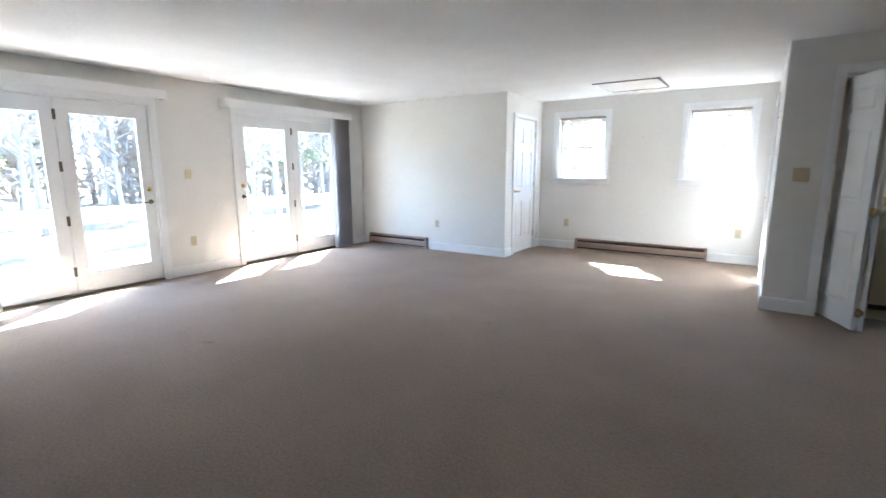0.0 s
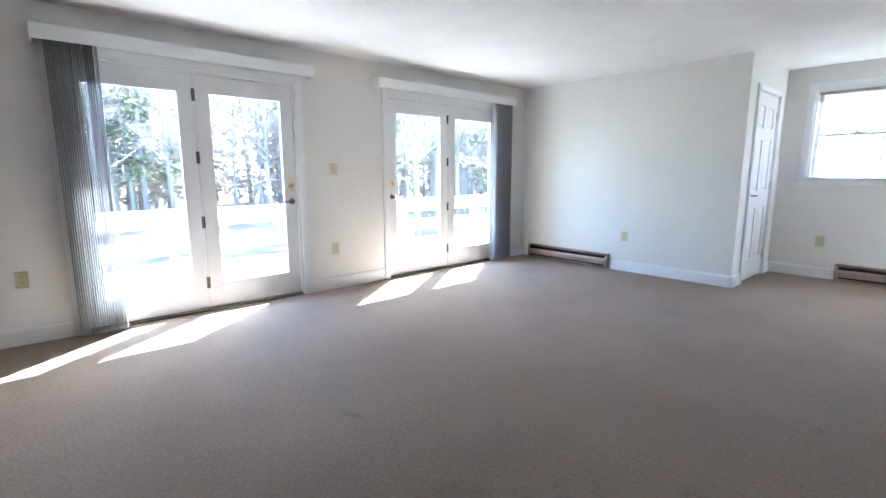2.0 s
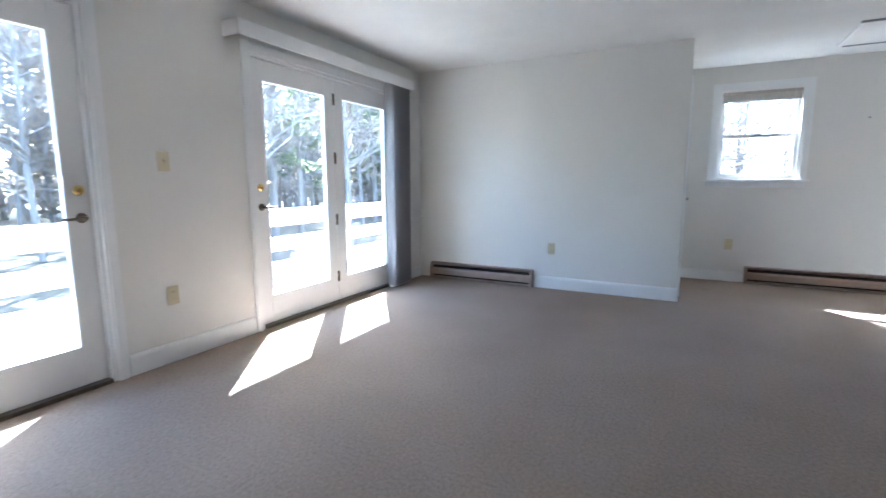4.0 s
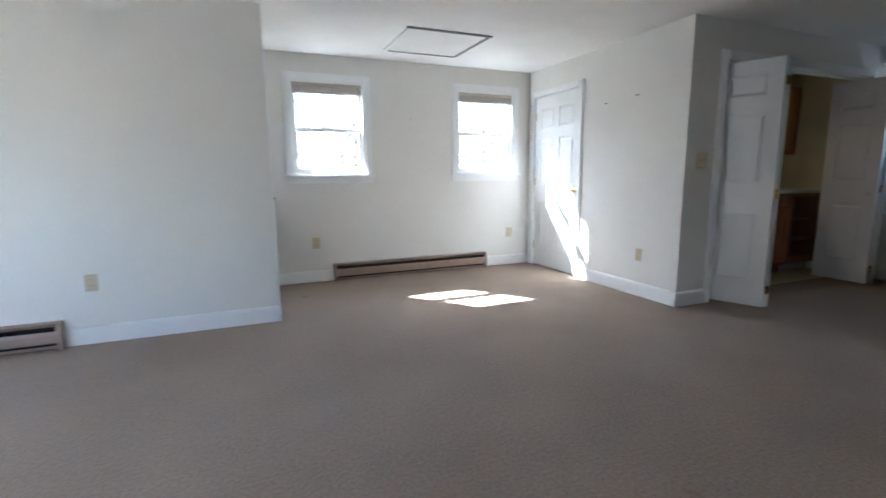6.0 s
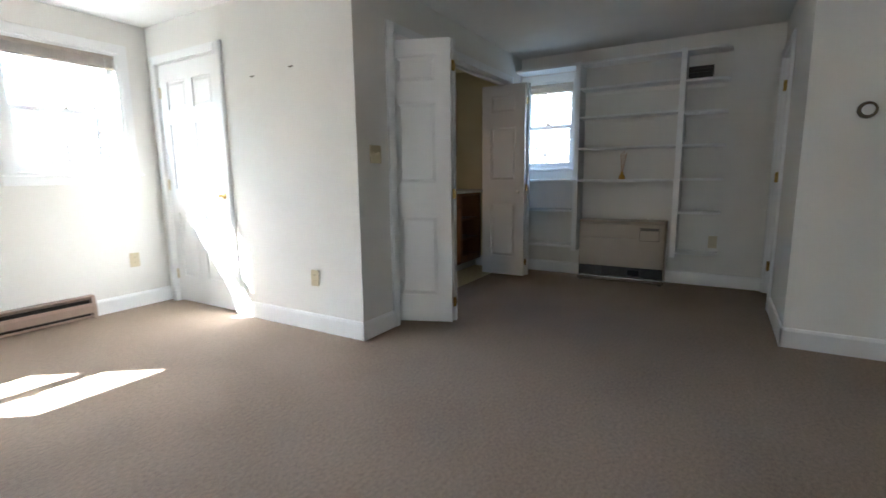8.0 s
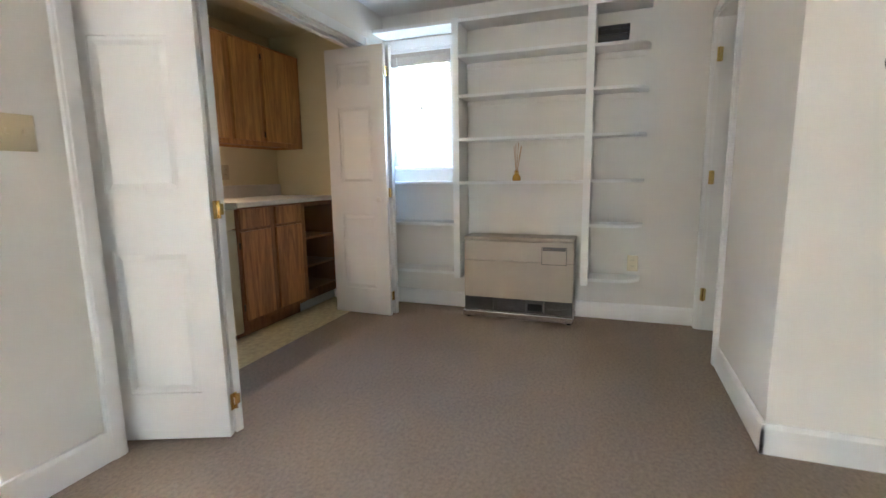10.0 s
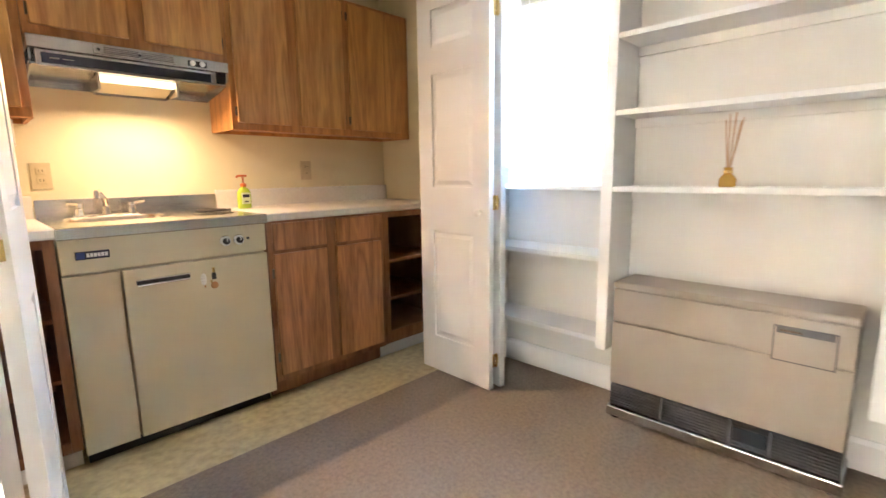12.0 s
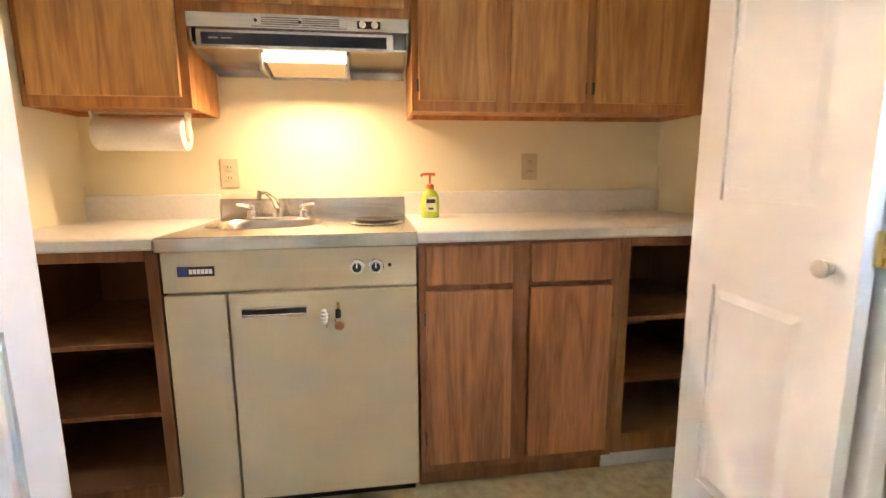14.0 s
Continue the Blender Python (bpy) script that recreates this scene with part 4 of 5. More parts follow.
for ra, rb in ((outer, lip), (lip, inner), (inner, deep), (deep, base)):
    for i in range(n):
        bm.faces.new((ra[i], ra[(i + 1) % n], rb[(i + 1) % n], rb[i]))
bm.faces.new(base)
bmesh.ops.recalc_face_normals(bm, faces=bm.faces)
top = part("steel_top", bm, M_STEEL, ku, "stainless steel top with oval sink bowl", smooth=True)
part("steel_front", box(KX0 - 0.004, KX1 + 0.004, 5.466, 5.482, 0.885, 0.9275), M_STEEL, ku, "", bev=0.004)
part("backsplash", box(KX0, KX1, 6.075, 6.088, 0.90, 1.01), M_STEEL, ku, "stainless backsplash", bev=0.003)
part("drain", lathe([(0.03, 0.0), (0.03, 0.003), (0.022, 0.004)], (SC.x, SC.y, 0.80), "z", 20), M_CHROME, ku)
for y in (5.63, 5.90):
    part("top_seam", box(1.575, 1.579, 5.52, 6.0, 0.9285, 0.9295), M_STEEL, ku) if y < 5.7 else None
BC = Vector((1.745, 5.78, 0.934))
part("drip_bowl", lathe([(0.092, 0.0), (0.096, 0.002), (0.09, 0.004), (0.02, 0.001)], BC - Vector((0, 0, 0.004)), "z", 32), M_CHROME, ku, "chrome drip bowl", smooth=True)
spiral = [BC + Vector((0, 0, 0.007)) + Vector(((0.014 + 0.066 * i / 120) * math.cos(i * 0.21), (0.014 + 0.066 * i / 120) * math.sin(i * 0.21), 0)) for i in range(121)]
part("burner_coil", tube(spiral, 0.0042, 8), M_COIL, ku, "black coil burner", smooth=True)

fa = thing("faucet", (1.355, 5.985, 0.929), "chrome sink faucet with two lever handles", "faucet")
fx, fy, fz = 1.355, 5.985, 0.929
part("deck_plate", box(fx - 0.125, fx + 0.125, fy - 0.022, fy + 0.022, fz, fz + 0.012), M_CHROME, fa, "", bev=0.005)
part("spout", tube([(fx, fy, fz + 0.01), (fx, fy, fz + 0.05), (fx - 0.008, fy - 0.015, fz + 0.085), (fx - 0.03, fy - 0.05, fz + 0.115), (fx - 0.045, fy - 0.085, fz + 0.112), (fx - 0.048, fy - 0.092, fz + 0.085)], 0.013, 14, None, 0.010), M_CHROME, fa, "curved spout", smooth=True)
part("spout_base", lathe([(0.021, 0.0), (0.019, 0.02), (0.014, 0.035)], (fx, fy, fz + 0.01), "z", 20), M_CHROME, fa, smooth=True)
for s in (-1, 1):
    part("handle", lathe([(0.02, 0.0), (0.017, 0.02), (0.013, 0.03), (0.018, 0.036), (0.017, 0.05)], (fx + s * 0.1, fy, fz + 0.01), "z", 18), M_CHROME, fa, smooth=True)
    part("lever", tube([(fx + s * 0.1, fy, fz + 0.05), (fx + s * 0.12, fy - 0.02, fz + 0.058), (fx + s * 0.145, fy - 0.035, fz + 0.064)], 0.009, 10, None, 0.006), M_CHROME, fa, smooth=True)


def base_unit(label, x0, x1, doors, zb, toe, toe_mat):
    """A base cabinet: carcass with back, sides and floor, face frame, then drawers and doors or open shelves."""
    y0, y1, zt = 5.51, YB - 0.004, 0.893
    ob = thing("base_cabinet", ((x0 + x1) / 2, 5.8, 0), label, "cabinet", "base cabinets")
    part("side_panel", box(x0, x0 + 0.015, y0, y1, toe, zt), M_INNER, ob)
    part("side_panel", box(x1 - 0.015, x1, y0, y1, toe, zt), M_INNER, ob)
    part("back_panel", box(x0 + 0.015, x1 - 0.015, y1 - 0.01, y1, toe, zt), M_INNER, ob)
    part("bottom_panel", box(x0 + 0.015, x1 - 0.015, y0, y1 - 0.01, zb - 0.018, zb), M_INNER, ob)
    part("toe_kick", box(x0, x1, y0 + 0.05, y0 + 0.065, 0.0, toe + 0.02), toe_mat, ob, "recessed toe kick")
    f0, f1 = y0 - 0.019, y0
    rows = [(x0, x0 + 0.035, f0, f1, toe, zt), (x1 - 0.035, x1, f0, f1, toe, zt), (x0 + 0.035, x1 - 0.035, f0, f1, zt - 0.035, zt), (x0 + 0.035, x1 - 0.035, f0, f1, toe, zb + 0.004)]
    if doors:
        m = (doors[0][1] + doors[1][0]) / 2
        rows += [(m - 0.03, m + 0.03, f0, f1, zb + 0.004, zt - 0.035), (x0 + 0.035, m - 0.03, f0, f1, 0.725, 0.760), (m + 0.03, x1 - 0.035, f0, f1, 0.725, 0.760)]
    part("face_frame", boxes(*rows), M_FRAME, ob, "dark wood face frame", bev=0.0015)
    for a, b in doors or ():
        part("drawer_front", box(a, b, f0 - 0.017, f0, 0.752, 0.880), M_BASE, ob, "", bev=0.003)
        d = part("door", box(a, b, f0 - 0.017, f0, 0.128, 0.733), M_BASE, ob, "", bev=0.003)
        hx = a - 0.004 if a == doors[0][0] else b + 0.004
        for z in (0.22, 0.64):
            part("hinge", box(hx - 0.004, hx + 0.004, f0 - 0.01, f0, z - 0.022, z + 0.022), M_BRONZE, d)
    if not doors:
        for z in (0.60, 0.37):
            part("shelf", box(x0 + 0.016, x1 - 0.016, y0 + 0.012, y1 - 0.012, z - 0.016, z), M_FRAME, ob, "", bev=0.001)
    return ob


base_unit("open dark wood base cabinet with two shelves, beside the unit", 0.605, 1.106, (), 0.13, 0.09, M_LAMINATE)
base_unit("wood-grain base cabinet with two drawers and two doors", 1.876, 2.562, ((1.896, 2.182), (2.243, 2.532)), 0.12, 0.095, M_FRAME)
base_unit("open wood base cabinet with two shelves at the wall", 2.564, 3.062, (), 0.17, 0.10, M_LAMINATE)


def worktop(label, x0, x1):
    ob = thing("worktop", ((x0 + x1) / 2, 5.8, 0.893), label, "worktop", "worktops")
    part("slab", prism([(5.462, 0.900), (5.468, 0.893), (6.096, 0.893), (6.096, 0.930), (5.472, 0.930), (5.464, 0.925)], "x", x0, x1), M_LAMINATE, ob)
    part("upstand", prism([(6.078, 0.930), (6.098, 0.930), (6.098, 1.030), (6.082, 1.030), (6.078, 1.026)], "x", x0, x1), M_LAMINATE, ob, "white laminate upstand")


worktop("white laminate worktop with a rounded front edge", 0.602, 1.107)
worktop("white laminate worktop running to the side wall", 1.873, 3.063)


def upper_unit(label, x0, x1, z0, z1, doors, open_bottom=None):
    y0, y1 = 5.83, YB - 0.002
    ob = thing("wall_cabinet", ((x0 + x1) / 2, 5.95, z0), label, "cabinet", "wall cabinets")
    rows = [(x0, x0 + 0.015, y0, y1, z0, z1), (x1 - 0.015, x1, y0, y1, z0, z1), (x0 + 0.015, x1 - 0.015, y1 - 0.01, y1, z0, z1), (x0 + 0.015, x1 - 0.015, y0, y1 - 0.01, z1 - 0.016, z1), (x0 + 0.015, x1 - 0.015, y0, y1 - 0.01, z0 + 0.018, z0 + 0.034)]
    part("carcass", boxes(*rows), M_OAKFRAME, ob)
    f0 = y0 - 0.019
    edges = [x0] + [v for d in doors for v in d] + [x1]
    rows = [(x0, x1, f0, y0, z0, z0 + 0.042), (x0, x1, f0, y0, z1 - 0.04, z1)]
    for a, b in zip(edges[::2], edges[1::2]):
        rows.append((max(a - 0.008, x0), min(b + 0.008, x1), f0 + 0.0005, y0 - 0.0005, z0 + 0.042, z1 - 0.04))
    part("face_frame", boxes(*rows), M_OAKFRAME, ob, "wood face frame", bev=0.0015)
    for k, (a, b) in enumerate(doors):
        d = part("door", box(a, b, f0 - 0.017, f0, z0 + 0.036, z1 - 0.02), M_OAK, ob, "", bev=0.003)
        hx = b + 0.004 if k % 2 else a - 0.004
        for z in (z0 + 0.09, z1 - 0.09):
            part("hinge", box(hx - 0.004, hx + 0.004, f0 - 0.010, f0, z - 0.022, z + 0.022), M_BRONZE, d)
    return ob


ZU = 2.105
upper_unit("wood-grain wall cabinet above the paper towel roll", 0.602, 1.130, 1.335, ZU, ((0.63, 1.10),))
upper_unit("short wood-grain wall cabinet above the range hood", 1.132, 1.886, 1.648, ZU, ((1.157, 1.478), (1.538, 1.863)))
upper_unit("long wood-grain wall cabinet with three doors", 1.888, 3.062, 1.335, ZU, ((1.914, 2.20), (2.262, 2.552), (2.592, 2.985)))

# range hood: slim canopy with a lamp beneath
ho = thing("range_hood", (1.51, 5.95, 1.5), "stainless range hood with lit lamp under the wall cabinet", "range hood")
hx0, hx1 = 1.138, 1.881
part("top_band", box(hx0, hx1, 5.790, 5.806, 1.598, 1.646), M_STEEL, ho, "bright upper band", bev=0.002)
part("shell", boxes((hx0 + 0.004, hx1 - 0.004, 5.806, 6.09, 1.632, 1.646), (hx0 + 0.004, hx1 - 0.004, 6.078, 6.09, 1.492, 1.632), (hx0 + 0.004, hx0 + 0.010, 5.806, 6.078, 1.555, 1.632), (hx1 - 0.010, hx1 - 0.004, 5.806, 6.078, 1.555, 1.632)), M_STEEL, ho)
for x in (hx0 + 0.004, hx1 - 0.010):
    part("side_cheek", prism([(5.806, 1.600), (5.830, 1.538), (5.90, 1.520), (6.078, 1.494), (6.078, 1.600)], "x", x, x + 0.006), M_STEEL, ho)
part("front_face", box(hx0 + 0.022, hx1 - 0.055, 5.806, 5.820, 1.535, 1.598), M_STEEL, ho, "", bev=0.003)
part("black_strip", box(hx0 + 0.040, hx1 - 0.080, 5.802, 5.807, 1.547, 1.585), M_NAVY, ho, "black trim strip", bev=0.001)
part("strip_marks", boxes((hx0 + 0.065, hx0 + 0.095, 5.800, 5.8025, 1.564, 1.569), (hx0 + 0.105, hx0 + 0.14, 5.800, 5.8025, 1.565, 1.568)), M_STEEL, ho)
part("underside", prism([(5.822, 1.542), (6.078, 1.520), (6.078, 1.526), (5.822, 1.548)], "x", hx0 + 0.010, hx1 - 0.010), M_STEEL, ho, "sloping steel underside")
part("vent_plate", box(1.345, 1.665, 5.786, 5.7905, 1.604, 1.640), M_STEEL, ho, "", bev=0.002)
for k in range(4):
    for a in (1.380, 1.515):
        part("vent_slot", box(a, a + 0.125, 5.784, 5.7865, 1.610 + 0.007 * k, 1.6125 + 0.007 * k), M_BRONZE, ho)
part("switch_plate", box(1.700, 1.780, 5.785, 5.7905, 1.608, 1.632), M_BLACK, ho, "black switch plate", bev=0.002)
for x in (1.718, 1.760):
    part("switch", lathe([(0.012, 0.0), (0.010, -0.012)], (x, 5.786, 1.620), "y", 16), M_WHITEPL, ho)
part("lamp_lens", prism([(5.838, 1.520), (5.872, 1.506), (5.872, 1.534), (5.842, 1.534)], "x", 1.365, 1.655), M_LAMP, ho, "glowing lamp lens", bev=0.003)
part("lamp_plate", prism([(5.874, 1.505), (5.992, 1.478), (5.995, 1.520), (5.874, 1.534)], "x", 1.372, 1.648), M_IVORY, ho, "tan plate behind the lamp", bev=0.003)
part("lamp_frame", boxes((1.355, 1.364, 5.84, 6.0, 1.474, 1.530), (1.656, 1.665, 5.84, 6.0, 1.474, 1.530), (1.365, 1.655, 5.996, 6.004, 1.470, 1.528)), M_STEEL, ho)
part("screw", lathe([(0.005, 0.0), (0.005, -0.002), (0.002, -0.003)], (1.362, 5.7855, 1.622), "y", 12), M_BLACK, ho)
part("screw", lathe([(0.005, 0.0), (0.005, -0.002), (0.002, -0.003)], (1.508, 5.7855, 1.620), "y", 12), M_BLACK, ho)
lamp = new("hood_lamp", bpy.data.lights.new("hood_lamp", "AREA"))
lamp.data.shape, lamp.data.size, lamp.data.size_y = "RECTANGLE", 0.28, 0.024
lamp.data.energy, lamp.data.color = 0.088, (1.0, 0.68, 0.41)
lamp.matrix_world = look((1.51, 5.842, 1.507), (1.51, 5.69, 1.10))

# paper towels under the left wall cabinet
pt = thing("paper_towel_holder", (0.91, 5.95, 1.335), "white paper towel roll on a plastic holder under the cabinet", "paper towel holder")
RC = (0.91, 5.93, 1.258)
roll = part("roll", lathe([(0.020, -0.150), (0.060, -0.150), (0.0605, -0.148), (0.0605, 0.148), (0.060, 0.150), (0.020, 0.150)], RC, "x", 36), M_PAPER, pt, "white paper roll", smooth=True)
for s in (-1, 1):
    x = RC[0] + s * 0.158
    out = [(RC[1] - 0.026, 1.335), (RC[1] + 0.026, 1.335), (RC[1] + 0.012, 1.30), (RC[1] + 0.015, 1.245), (RC[1], 1.228), (RC[1] - 0.015, 1.245), (RC[1] - 0.012, 1.30)]
    part("bracket", prism(out, "x", x - 0.006, x + 0.006), M_WHITEPL, pt, "cream plastic bracket", bev=0.002)
part("mounting_bar", box(RC[0] - 0.165, RC[0] + 0.165, RC[1] - 0.012, RC[1] + 0.012, 1.328, 1.335), M_WHITEPL, pt, "", bev=0.002)

sb = thing("soap_bottle", (1.965, 5.93, 0.93), "clear green hand soap bottle with orange pump", "soap bottle")
def oval(z, a, b, n=24):
    return [(1.965 + a * math.cos(2 * math.pi * i / n), 5.93 + b * math.sin(2 * math.pi * i / n), z) for i in range(n)]
bm = bmesh.new()
rings = [[bm.verts.new(p) for p in oval(0.93 + z, a, b)] for z, a, b in ((0.0, 0.032, 0.022), (0.004, 0.036, 0.025), (0.05, 0.037, 0.026), (0.085, 0.036, 0.025), (0.104, 0.026, 0.02), (0.112, 0.014, 0.014), (0.118, 0.014, 0.014))]
for ra, rb in zip(rings, rings[1:]):
    for i in range(24):
        bm.faces.new((ra[i], ra[(i + 1) % 24], rb[(i + 1) % 24], rb[i]))
bm.faces.new(list(reversed(rings[0]))), bm.faces.new(rings[-1])
part("bottle", bm, M_SOAP, sb, "green liquid in clear plastic", smooth=True)
part("label", box(1.942, 1.988, 5.9025, 5.9075, 0.955, 1.015), M_LABEL, sb, "pale green label", bev=0.002)
part("label_bar", boxes((1.947, 1.983, 5.9012, 5.9026, 0.990, 1.006), (1.955, 1.975, 5.9012, 5.9026, 0.964, 0.972)), M_NAVY, sb)
part("collar", lathe([(0.0155, 0.0), (0.0155, 0.016), (0.010, 0.02)], (1.965, 5.93, 1.046), "z", 18), M_ORANGE, sb, "orange pump collar", smooth=True)
part("pump", tube([(1.965, 5.93, 1.06), (1.965, 5.93, 1.10)], 0.0045, 10), M_ORANGE, sb)
part("nozzle", tube([(1.985, 5.93, 1.104), (1.965, 5.93, 1.106), (1.935, 5.925, 1.104), (1.928, 5.922, 1.098)], 0.006, 10), M_ORANGE, sb, smooth=True)

mg = thing("fridge_magnet", (1.577, KY, 0.67), "white shell-shaped magnet on the refrigerator door", "magnet", "fridge magnets")
part("magnet", lathe([(0.004, -0.028), (0.011, -0.018), (0.0085, -0.015), (0.013, -0.006), (0.010, -0.003), (0.013, 0.006), (0.009, 0.010), (0.010, 0.016), (0.004, 0.022)], (1.577, KY - 0.011, 0.672), "z", 14), M_PAPER, mg, smooth=True)
part("magnet_tip", box(1.581, 1.585, KY - 0.008, KY - 0.002, 0.632, 0.645), M_TAN, mg)
mg = thing("fridge_magnet", (1.62, KY, 0.69), "small dark bottle-shaped magnet on the refrigerator door", "magnet", "fridge magnets")
part("magnet", lathe([(0.009, 0.0), (0.009, 0.024), (0.004, 0.032), (0.004, 0.040)], (1.62, KY - 0.010, 0.664), "z", 14), M_BLACK, mg, smooth=True)
part("neck", lathe([(0.0055, 0.0), (0.0055, 0.022), (0.007, 0.024)], (1.62, KY - 0.010, 0.69), "z", 12), M_BRASS, mg, "golden neck", smooth=True)
mg = thing("fridge_magnet", (1.62, KY, 0.645), "round tan magnet on the refrigerator door", "magnet", "fridge magnets")
part("magnet", lathe([(0.014, 0.0), (0.016, -0.004), (0.013, -0.012), (0.004, -0.014)], (1.622, KY, 0.636), "y", 16), M_TAN, mg, smooth=True)
part("tag", box(1.607, 1.613, KY - 0.006, KY, 0.648, 0.660), M_BRASS, mg)

# ---- outdoors ----
GZ = -0.75
bm = bmesh.new()
ring = [bm.verts.new((600 * math.cos(2 * math.pi * i / 48), 600 * math.sin(2 * math.pi * i / 48), GZ)) for i in range(48)]
bm.faces.new(ring)
solid("ground", bm, M_GROUND, "pale dead grass and leaf litter in early spring", "ground", "structure")
DX = -7.15
deck = thing("deck", (-6.5, 3.0, GZ), "weathered wooden deck outside the french doors", "deck", kind="structure")
me = finish("deck_board", box(-0.068, 0.068, -1.6, 9.2, -0.03, 0.0), M_DECK, Vector((0, 0, 0)))
for k in range(11):
    b = new("deck_board", me)
    b.parent = deck
    b.matrix_local = pose(-5.865 - 0.143 * k + 6.5, -3.0, -0.10 - GZ)
part("joists", boxes(*[(DX - 0.2, -5.79, y, y + 0.04, -0.28, -0.131) for y in (-1.4, 1.0, 3.4, 5.8, 8.2)]), M_DECK, deck)
part("deck_posts", boxes(*[(DX - 0.12, DX - 0.03, y, y + 0.09, GZ, -0.28) for y in (-1.4, 1.8, 5.0, 8.6)]), M_DECK, deck)
rail = thing("deck_railing", (DX, 3.0, -0.1), "white painted deck railing with three wide boards", "railing")
for za, zb in ((0.595, 0.755), (0.295, 0.465), (-0.03, 0.17)):
    part("rail_board", box(DX, DX + 0.03, -1.6, 9.2, za, zb), M_RAIL, rail, "", bev=0.003)
for y in (-1.5, 0.1, 1.72, 3.3, 4.9, 6.5, 8.1):
    part("post", box(DX - 0.09, DX - 0.001, y, y + 0.09, -0.098, 0.76), M_RAIL, rail, "", bev=0.003)
part("cap", box(DX - 0.10, DX + 0.045, -1.6, 9.2, 0.761, 0.795), M_RAIL, rail, "", bev=0.003)
eave = thing("roof", (-6.2, 3.0, H), "shingled eave reaching over the french doors", "roof", kind="structure")
part("soffit", box(-6.345, XW - 0.16, YR - 0.4, 8.2, 2.38, 2.42), M_RAIL, eave)
part("fascia", box(-6.365, -6.345, YR - 0.4, 8.2, 2.36, 2.54), M_RAIL, eave)
part("roof_slab", box(XW - 0.16, XE + 0.4, YR - 0.4, 7.62, 2.56, 2.66), M_SIDING, eave)


def pine(name, h, seed):
    """A tall pine: tapered trunk, drooping limbs and clumps of needles with gaps."""
    rng = random.Random(seed)
    ob = thing(name, (0, 0, 0), "tall dark green pine in the wood", "tree", "wood's trees")
    part("trunk", tube([(0, 0, 0), (0.05, 0, h * 0.35), (-0.04, 0.05, h * 0.7), (0, 0, h)], 0.13, 9, None, 0.03), M_BARK, ob)
    vs, fs, bm = [], [], bmesh.new()
    for k in range(34):
        z = h * (0.22 + 0.76 * k / 34)
        r = (1.9 * (1 - k / 38)) * rng.uniform(0.6, 1.15)
        a = rng.uniform(0, 6.28)
        tip = Vector((r * math.cos(a), r * math.sin(a), z - 0.18 * r + rng.uniform(-0.1, 0.2)))
        tube([(0, 0, z), tip * 0.5 + Vector((0, 0, z * 0.5 + 0.05)), tip], 0.035, 4, bm, 0.008)
        for j in range(34):
            s = rng.uniform(0.3, 1.05)
            c = Vector((tip.x * s, tip.y * s, z + (tip.z - z) * s)) + Vector((rng.gauss(0, 0.14), rng.gauss(0, 0.14), rng.gauss(0, 0.09)))
            d = Vector((rng.gauss(0, 1), rng.gauss(0, 1), rng.gauss(0, 0.5))).normalized() * rng.uniform(0.08, 0.2)
            e = d.orthogonal().normalized() * rng.uniform(0.03, 0.07)
            i = len(vs)
            vs += [c - d, c + e, c + d, c - e]
            fs.append((i, i + 1, i + 2, i + 3))
    part("limbs", bm, M_BARK, ob)
    me = bpy.data.meshes.new("crown")
    me.from_pydata(vs, [], fs)
    me.materials.append(M_NEEDLE)
    cr = new("crown", me)
    cr.parent = ob
    return ob


def bare_tree(name, h, seed):
    """A leafless hardwood: trunk, forking limbs and fine twigs."""
    rng = random.Random(seed)
    ob = thing(name, (0, 0, 0), "bare leafless grey tree with fine twigs", "tree", "wood's trees")
    part("trunk", tube([(0, 0, 0), (0.06, 0.03, h * 0.3), (-0.05, 0.06, h * 0.65), (0.03, 0, h)], 0.085, 8, None, 0.02), M_BARK, ob)
    bm, tw = bmesh.new(), bmesh.new()
    for k in range(34):
        z = h * rng.uniform(0.18, 0.95)
        a = rng.uniform(0, 6.28)
        r = rng.uniform(0.8, 2.2) * (1.1 - z / h)
        p1 = Vector((r * 0.5 * math.cos(a), r * 0.5 * math.sin(a), z + 0.3 * r))
        p2 = Vector((r * math.cos(a + 0.3), r * math.sin(a + 0.3), z + 0.8 * r))
        tube([(0, 0, z), p1, p2], 0.03, 5, bm, 0.008)
        for j in range(14):
            s = rng.uniform(0.2, 1)
            q = p1.lerp(p2, s)
            tube([q, q + Vector((rng.gauss(0, 0.3), rng.gauss(0, 0.3), rng.uniform(0, 0.4)))], 0.007, 3, tw, 0.003)
    part("limbs", bm, M_BARK, ob)
    part("twigs", tw, M_TWIG, ob)
    return ob


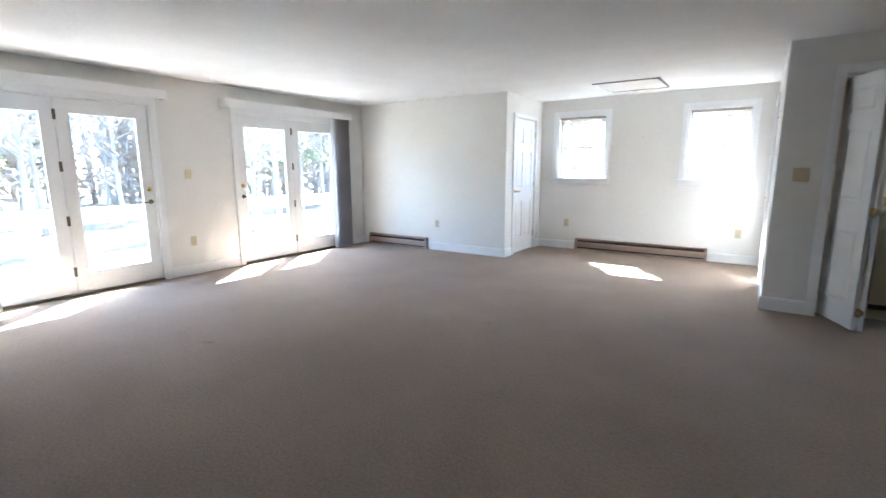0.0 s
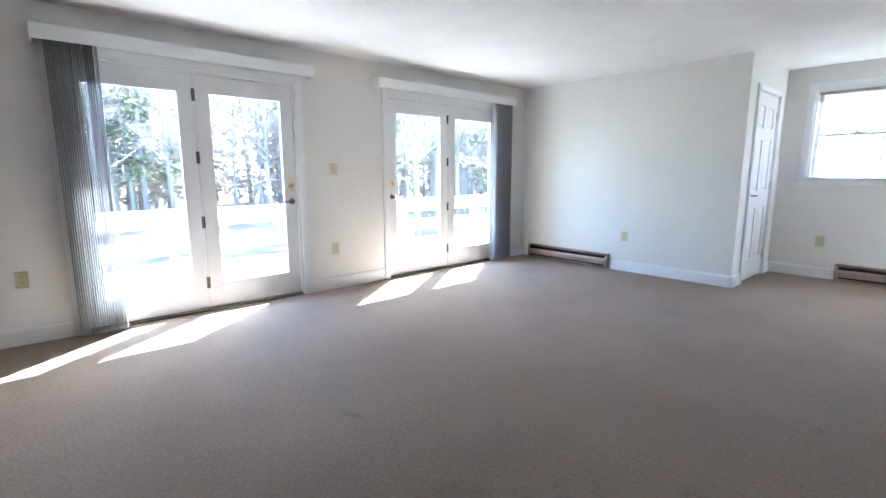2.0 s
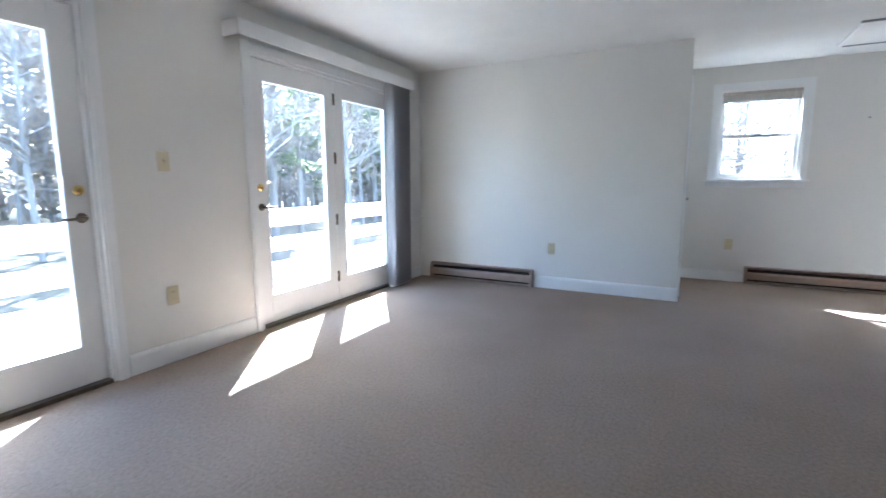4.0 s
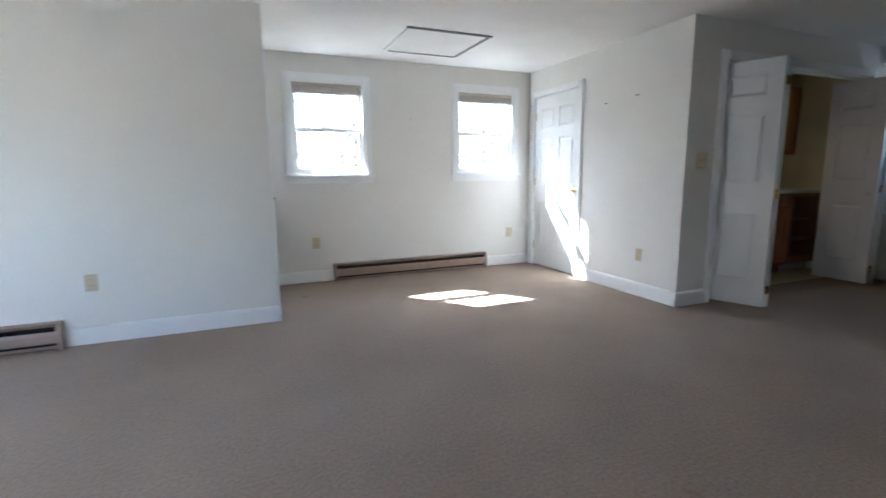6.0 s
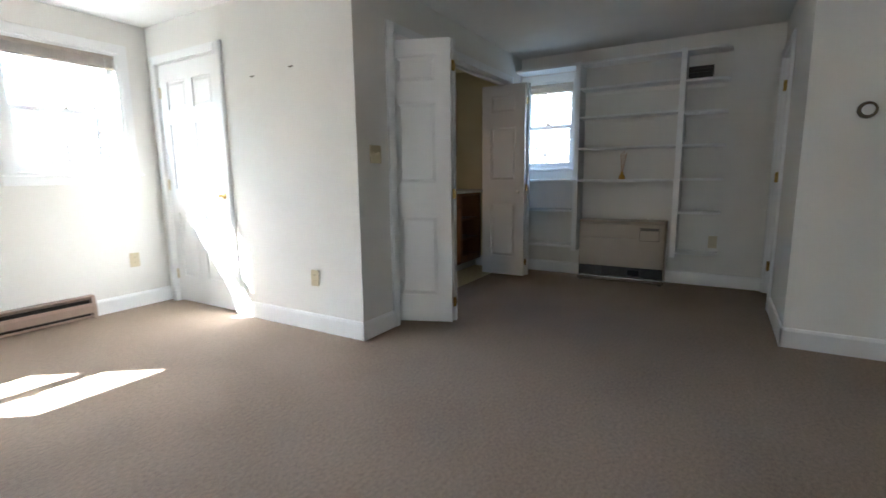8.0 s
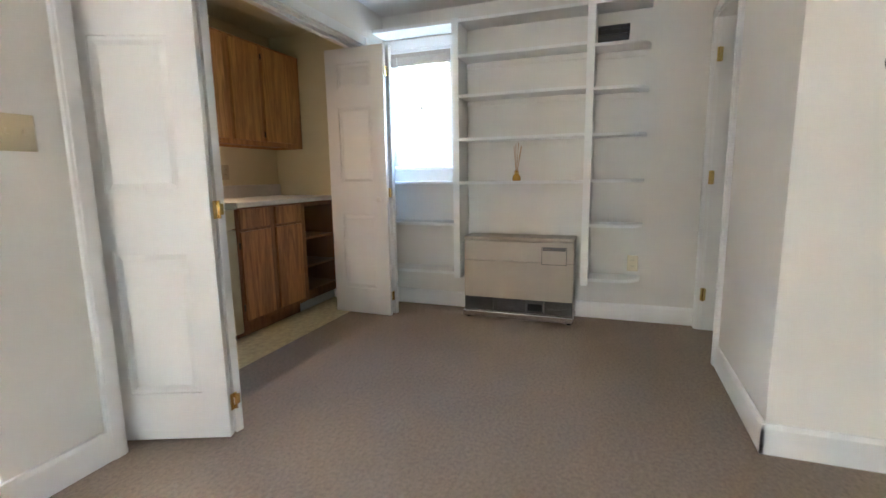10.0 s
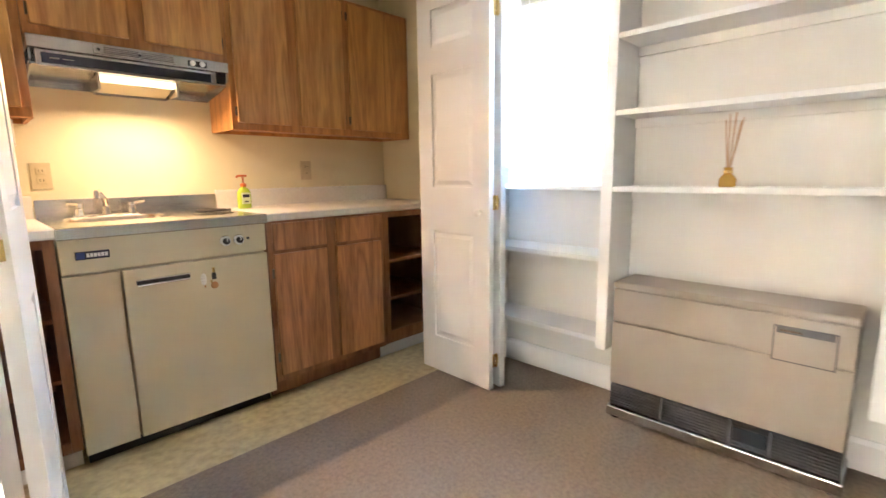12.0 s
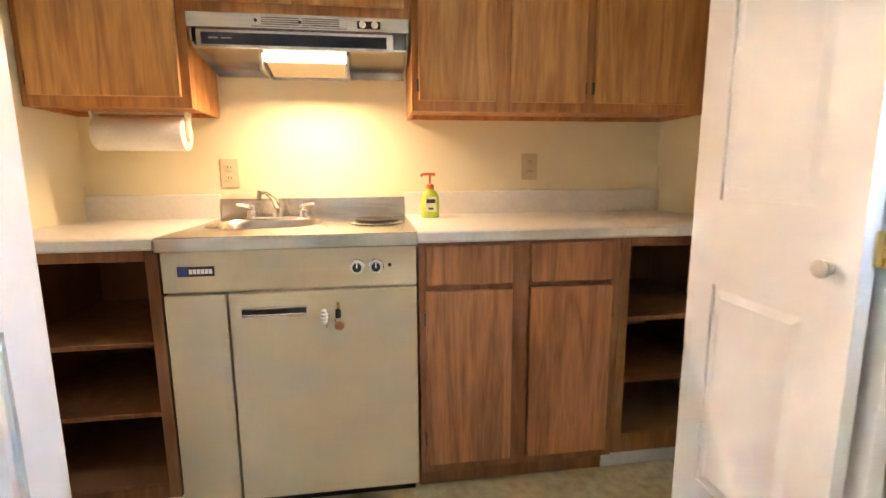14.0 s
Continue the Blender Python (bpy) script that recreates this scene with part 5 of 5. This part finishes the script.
kinds = [pine("pine_tree", 11.0, 1), pine("pine_tree", 8.5, 2), bare_tree("bare_tree", 9.0, 3), bare_tree("bare_tree", 7.5, 4)]
spots = []
rng = random.Random(11)
for k in range(80):
    spots.append((rng.uniform(-27, -13.2), rng.uniform(-6, 32)))
for k in range(5):
    spots.append((rng.uniform(-10, 10), rng.uniform(24, 36)))
spots += [(-10.1, 7.6), (-10.6, 10.9)]
spots.sort(key=lambda p: p[0])
for k, (x, y) in enumerate(spots):
    m = pose(x, y, GZ - 0.05, rng.uniform(-2, 2), rng.uniform(-2, 2), rng.uniform(0, 360))
    if k < 4:
        kinds[k].matrix_world = m
    else:
        copy_thing(kinds[2 if x > -12 and y < 12 else rng.choice((0, 1, 2, 2, 3, 3))], m)

# far wood: trunks, needles and twigs beyond counting
rng = random.Random(5)
bm, vs, fs = bmesh.new(), [], []
for k in range(420):
    a = rng.uniform(radians(40), radians(205))
    r = rng.uniform(27, 48)
    x, y = r * math.cos(a), 3 + r * math.sin(a)
    if k % 6 == 0:
        a = rng.uniform(radians(-20), radians(40))
        x, y = r * math.cos(a), 3 + r * math.sin(a)
    if radians(65) < a < radians(125) and rng.random() < 0.6:
        continue
    h = rng.uniform(8, 15)
    tube([(x, y, GZ), (x + rng.gauss(0, 0.3), y + rng.gauss(0, 0.3), GZ + h)], rng.uniform(0.07, 0.17), 5, bm, 0.02)
    for j in range(300):
        c = Vector((x + rng.gauss(0, 1.1), y + rng.gauss(0, 1.1), GZ + h * rng.uniform(0.05, 1.0)))
        d = Vector((rng.gauss(0, 1), rng.gauss(0, 1), rng.gauss(0, 0.7))).normalized() * rng.uniform(0.15, 0.5)
        e = d.orthogonal().normalized() * rng.uniform(0.03, 0.14)
        i = len(vs)
        vs += [c - d, c + e, c + d, c - e]
        fs.append((i, i + 1, i + 2, i + 3))
solid("far_wood_trunks", bm, M_BARK, "grey trunks of the far wood", "woods", "stuff")
me = bpy.data.meshes.new("far_wood_twigs")
me.from_pydata(vs, [], fs)
me.materials.append(M_TWIG)
tagged(new("far_wood_twigs", me), "hazy twigs and branches of the far wood", "woods", "", "stuff")
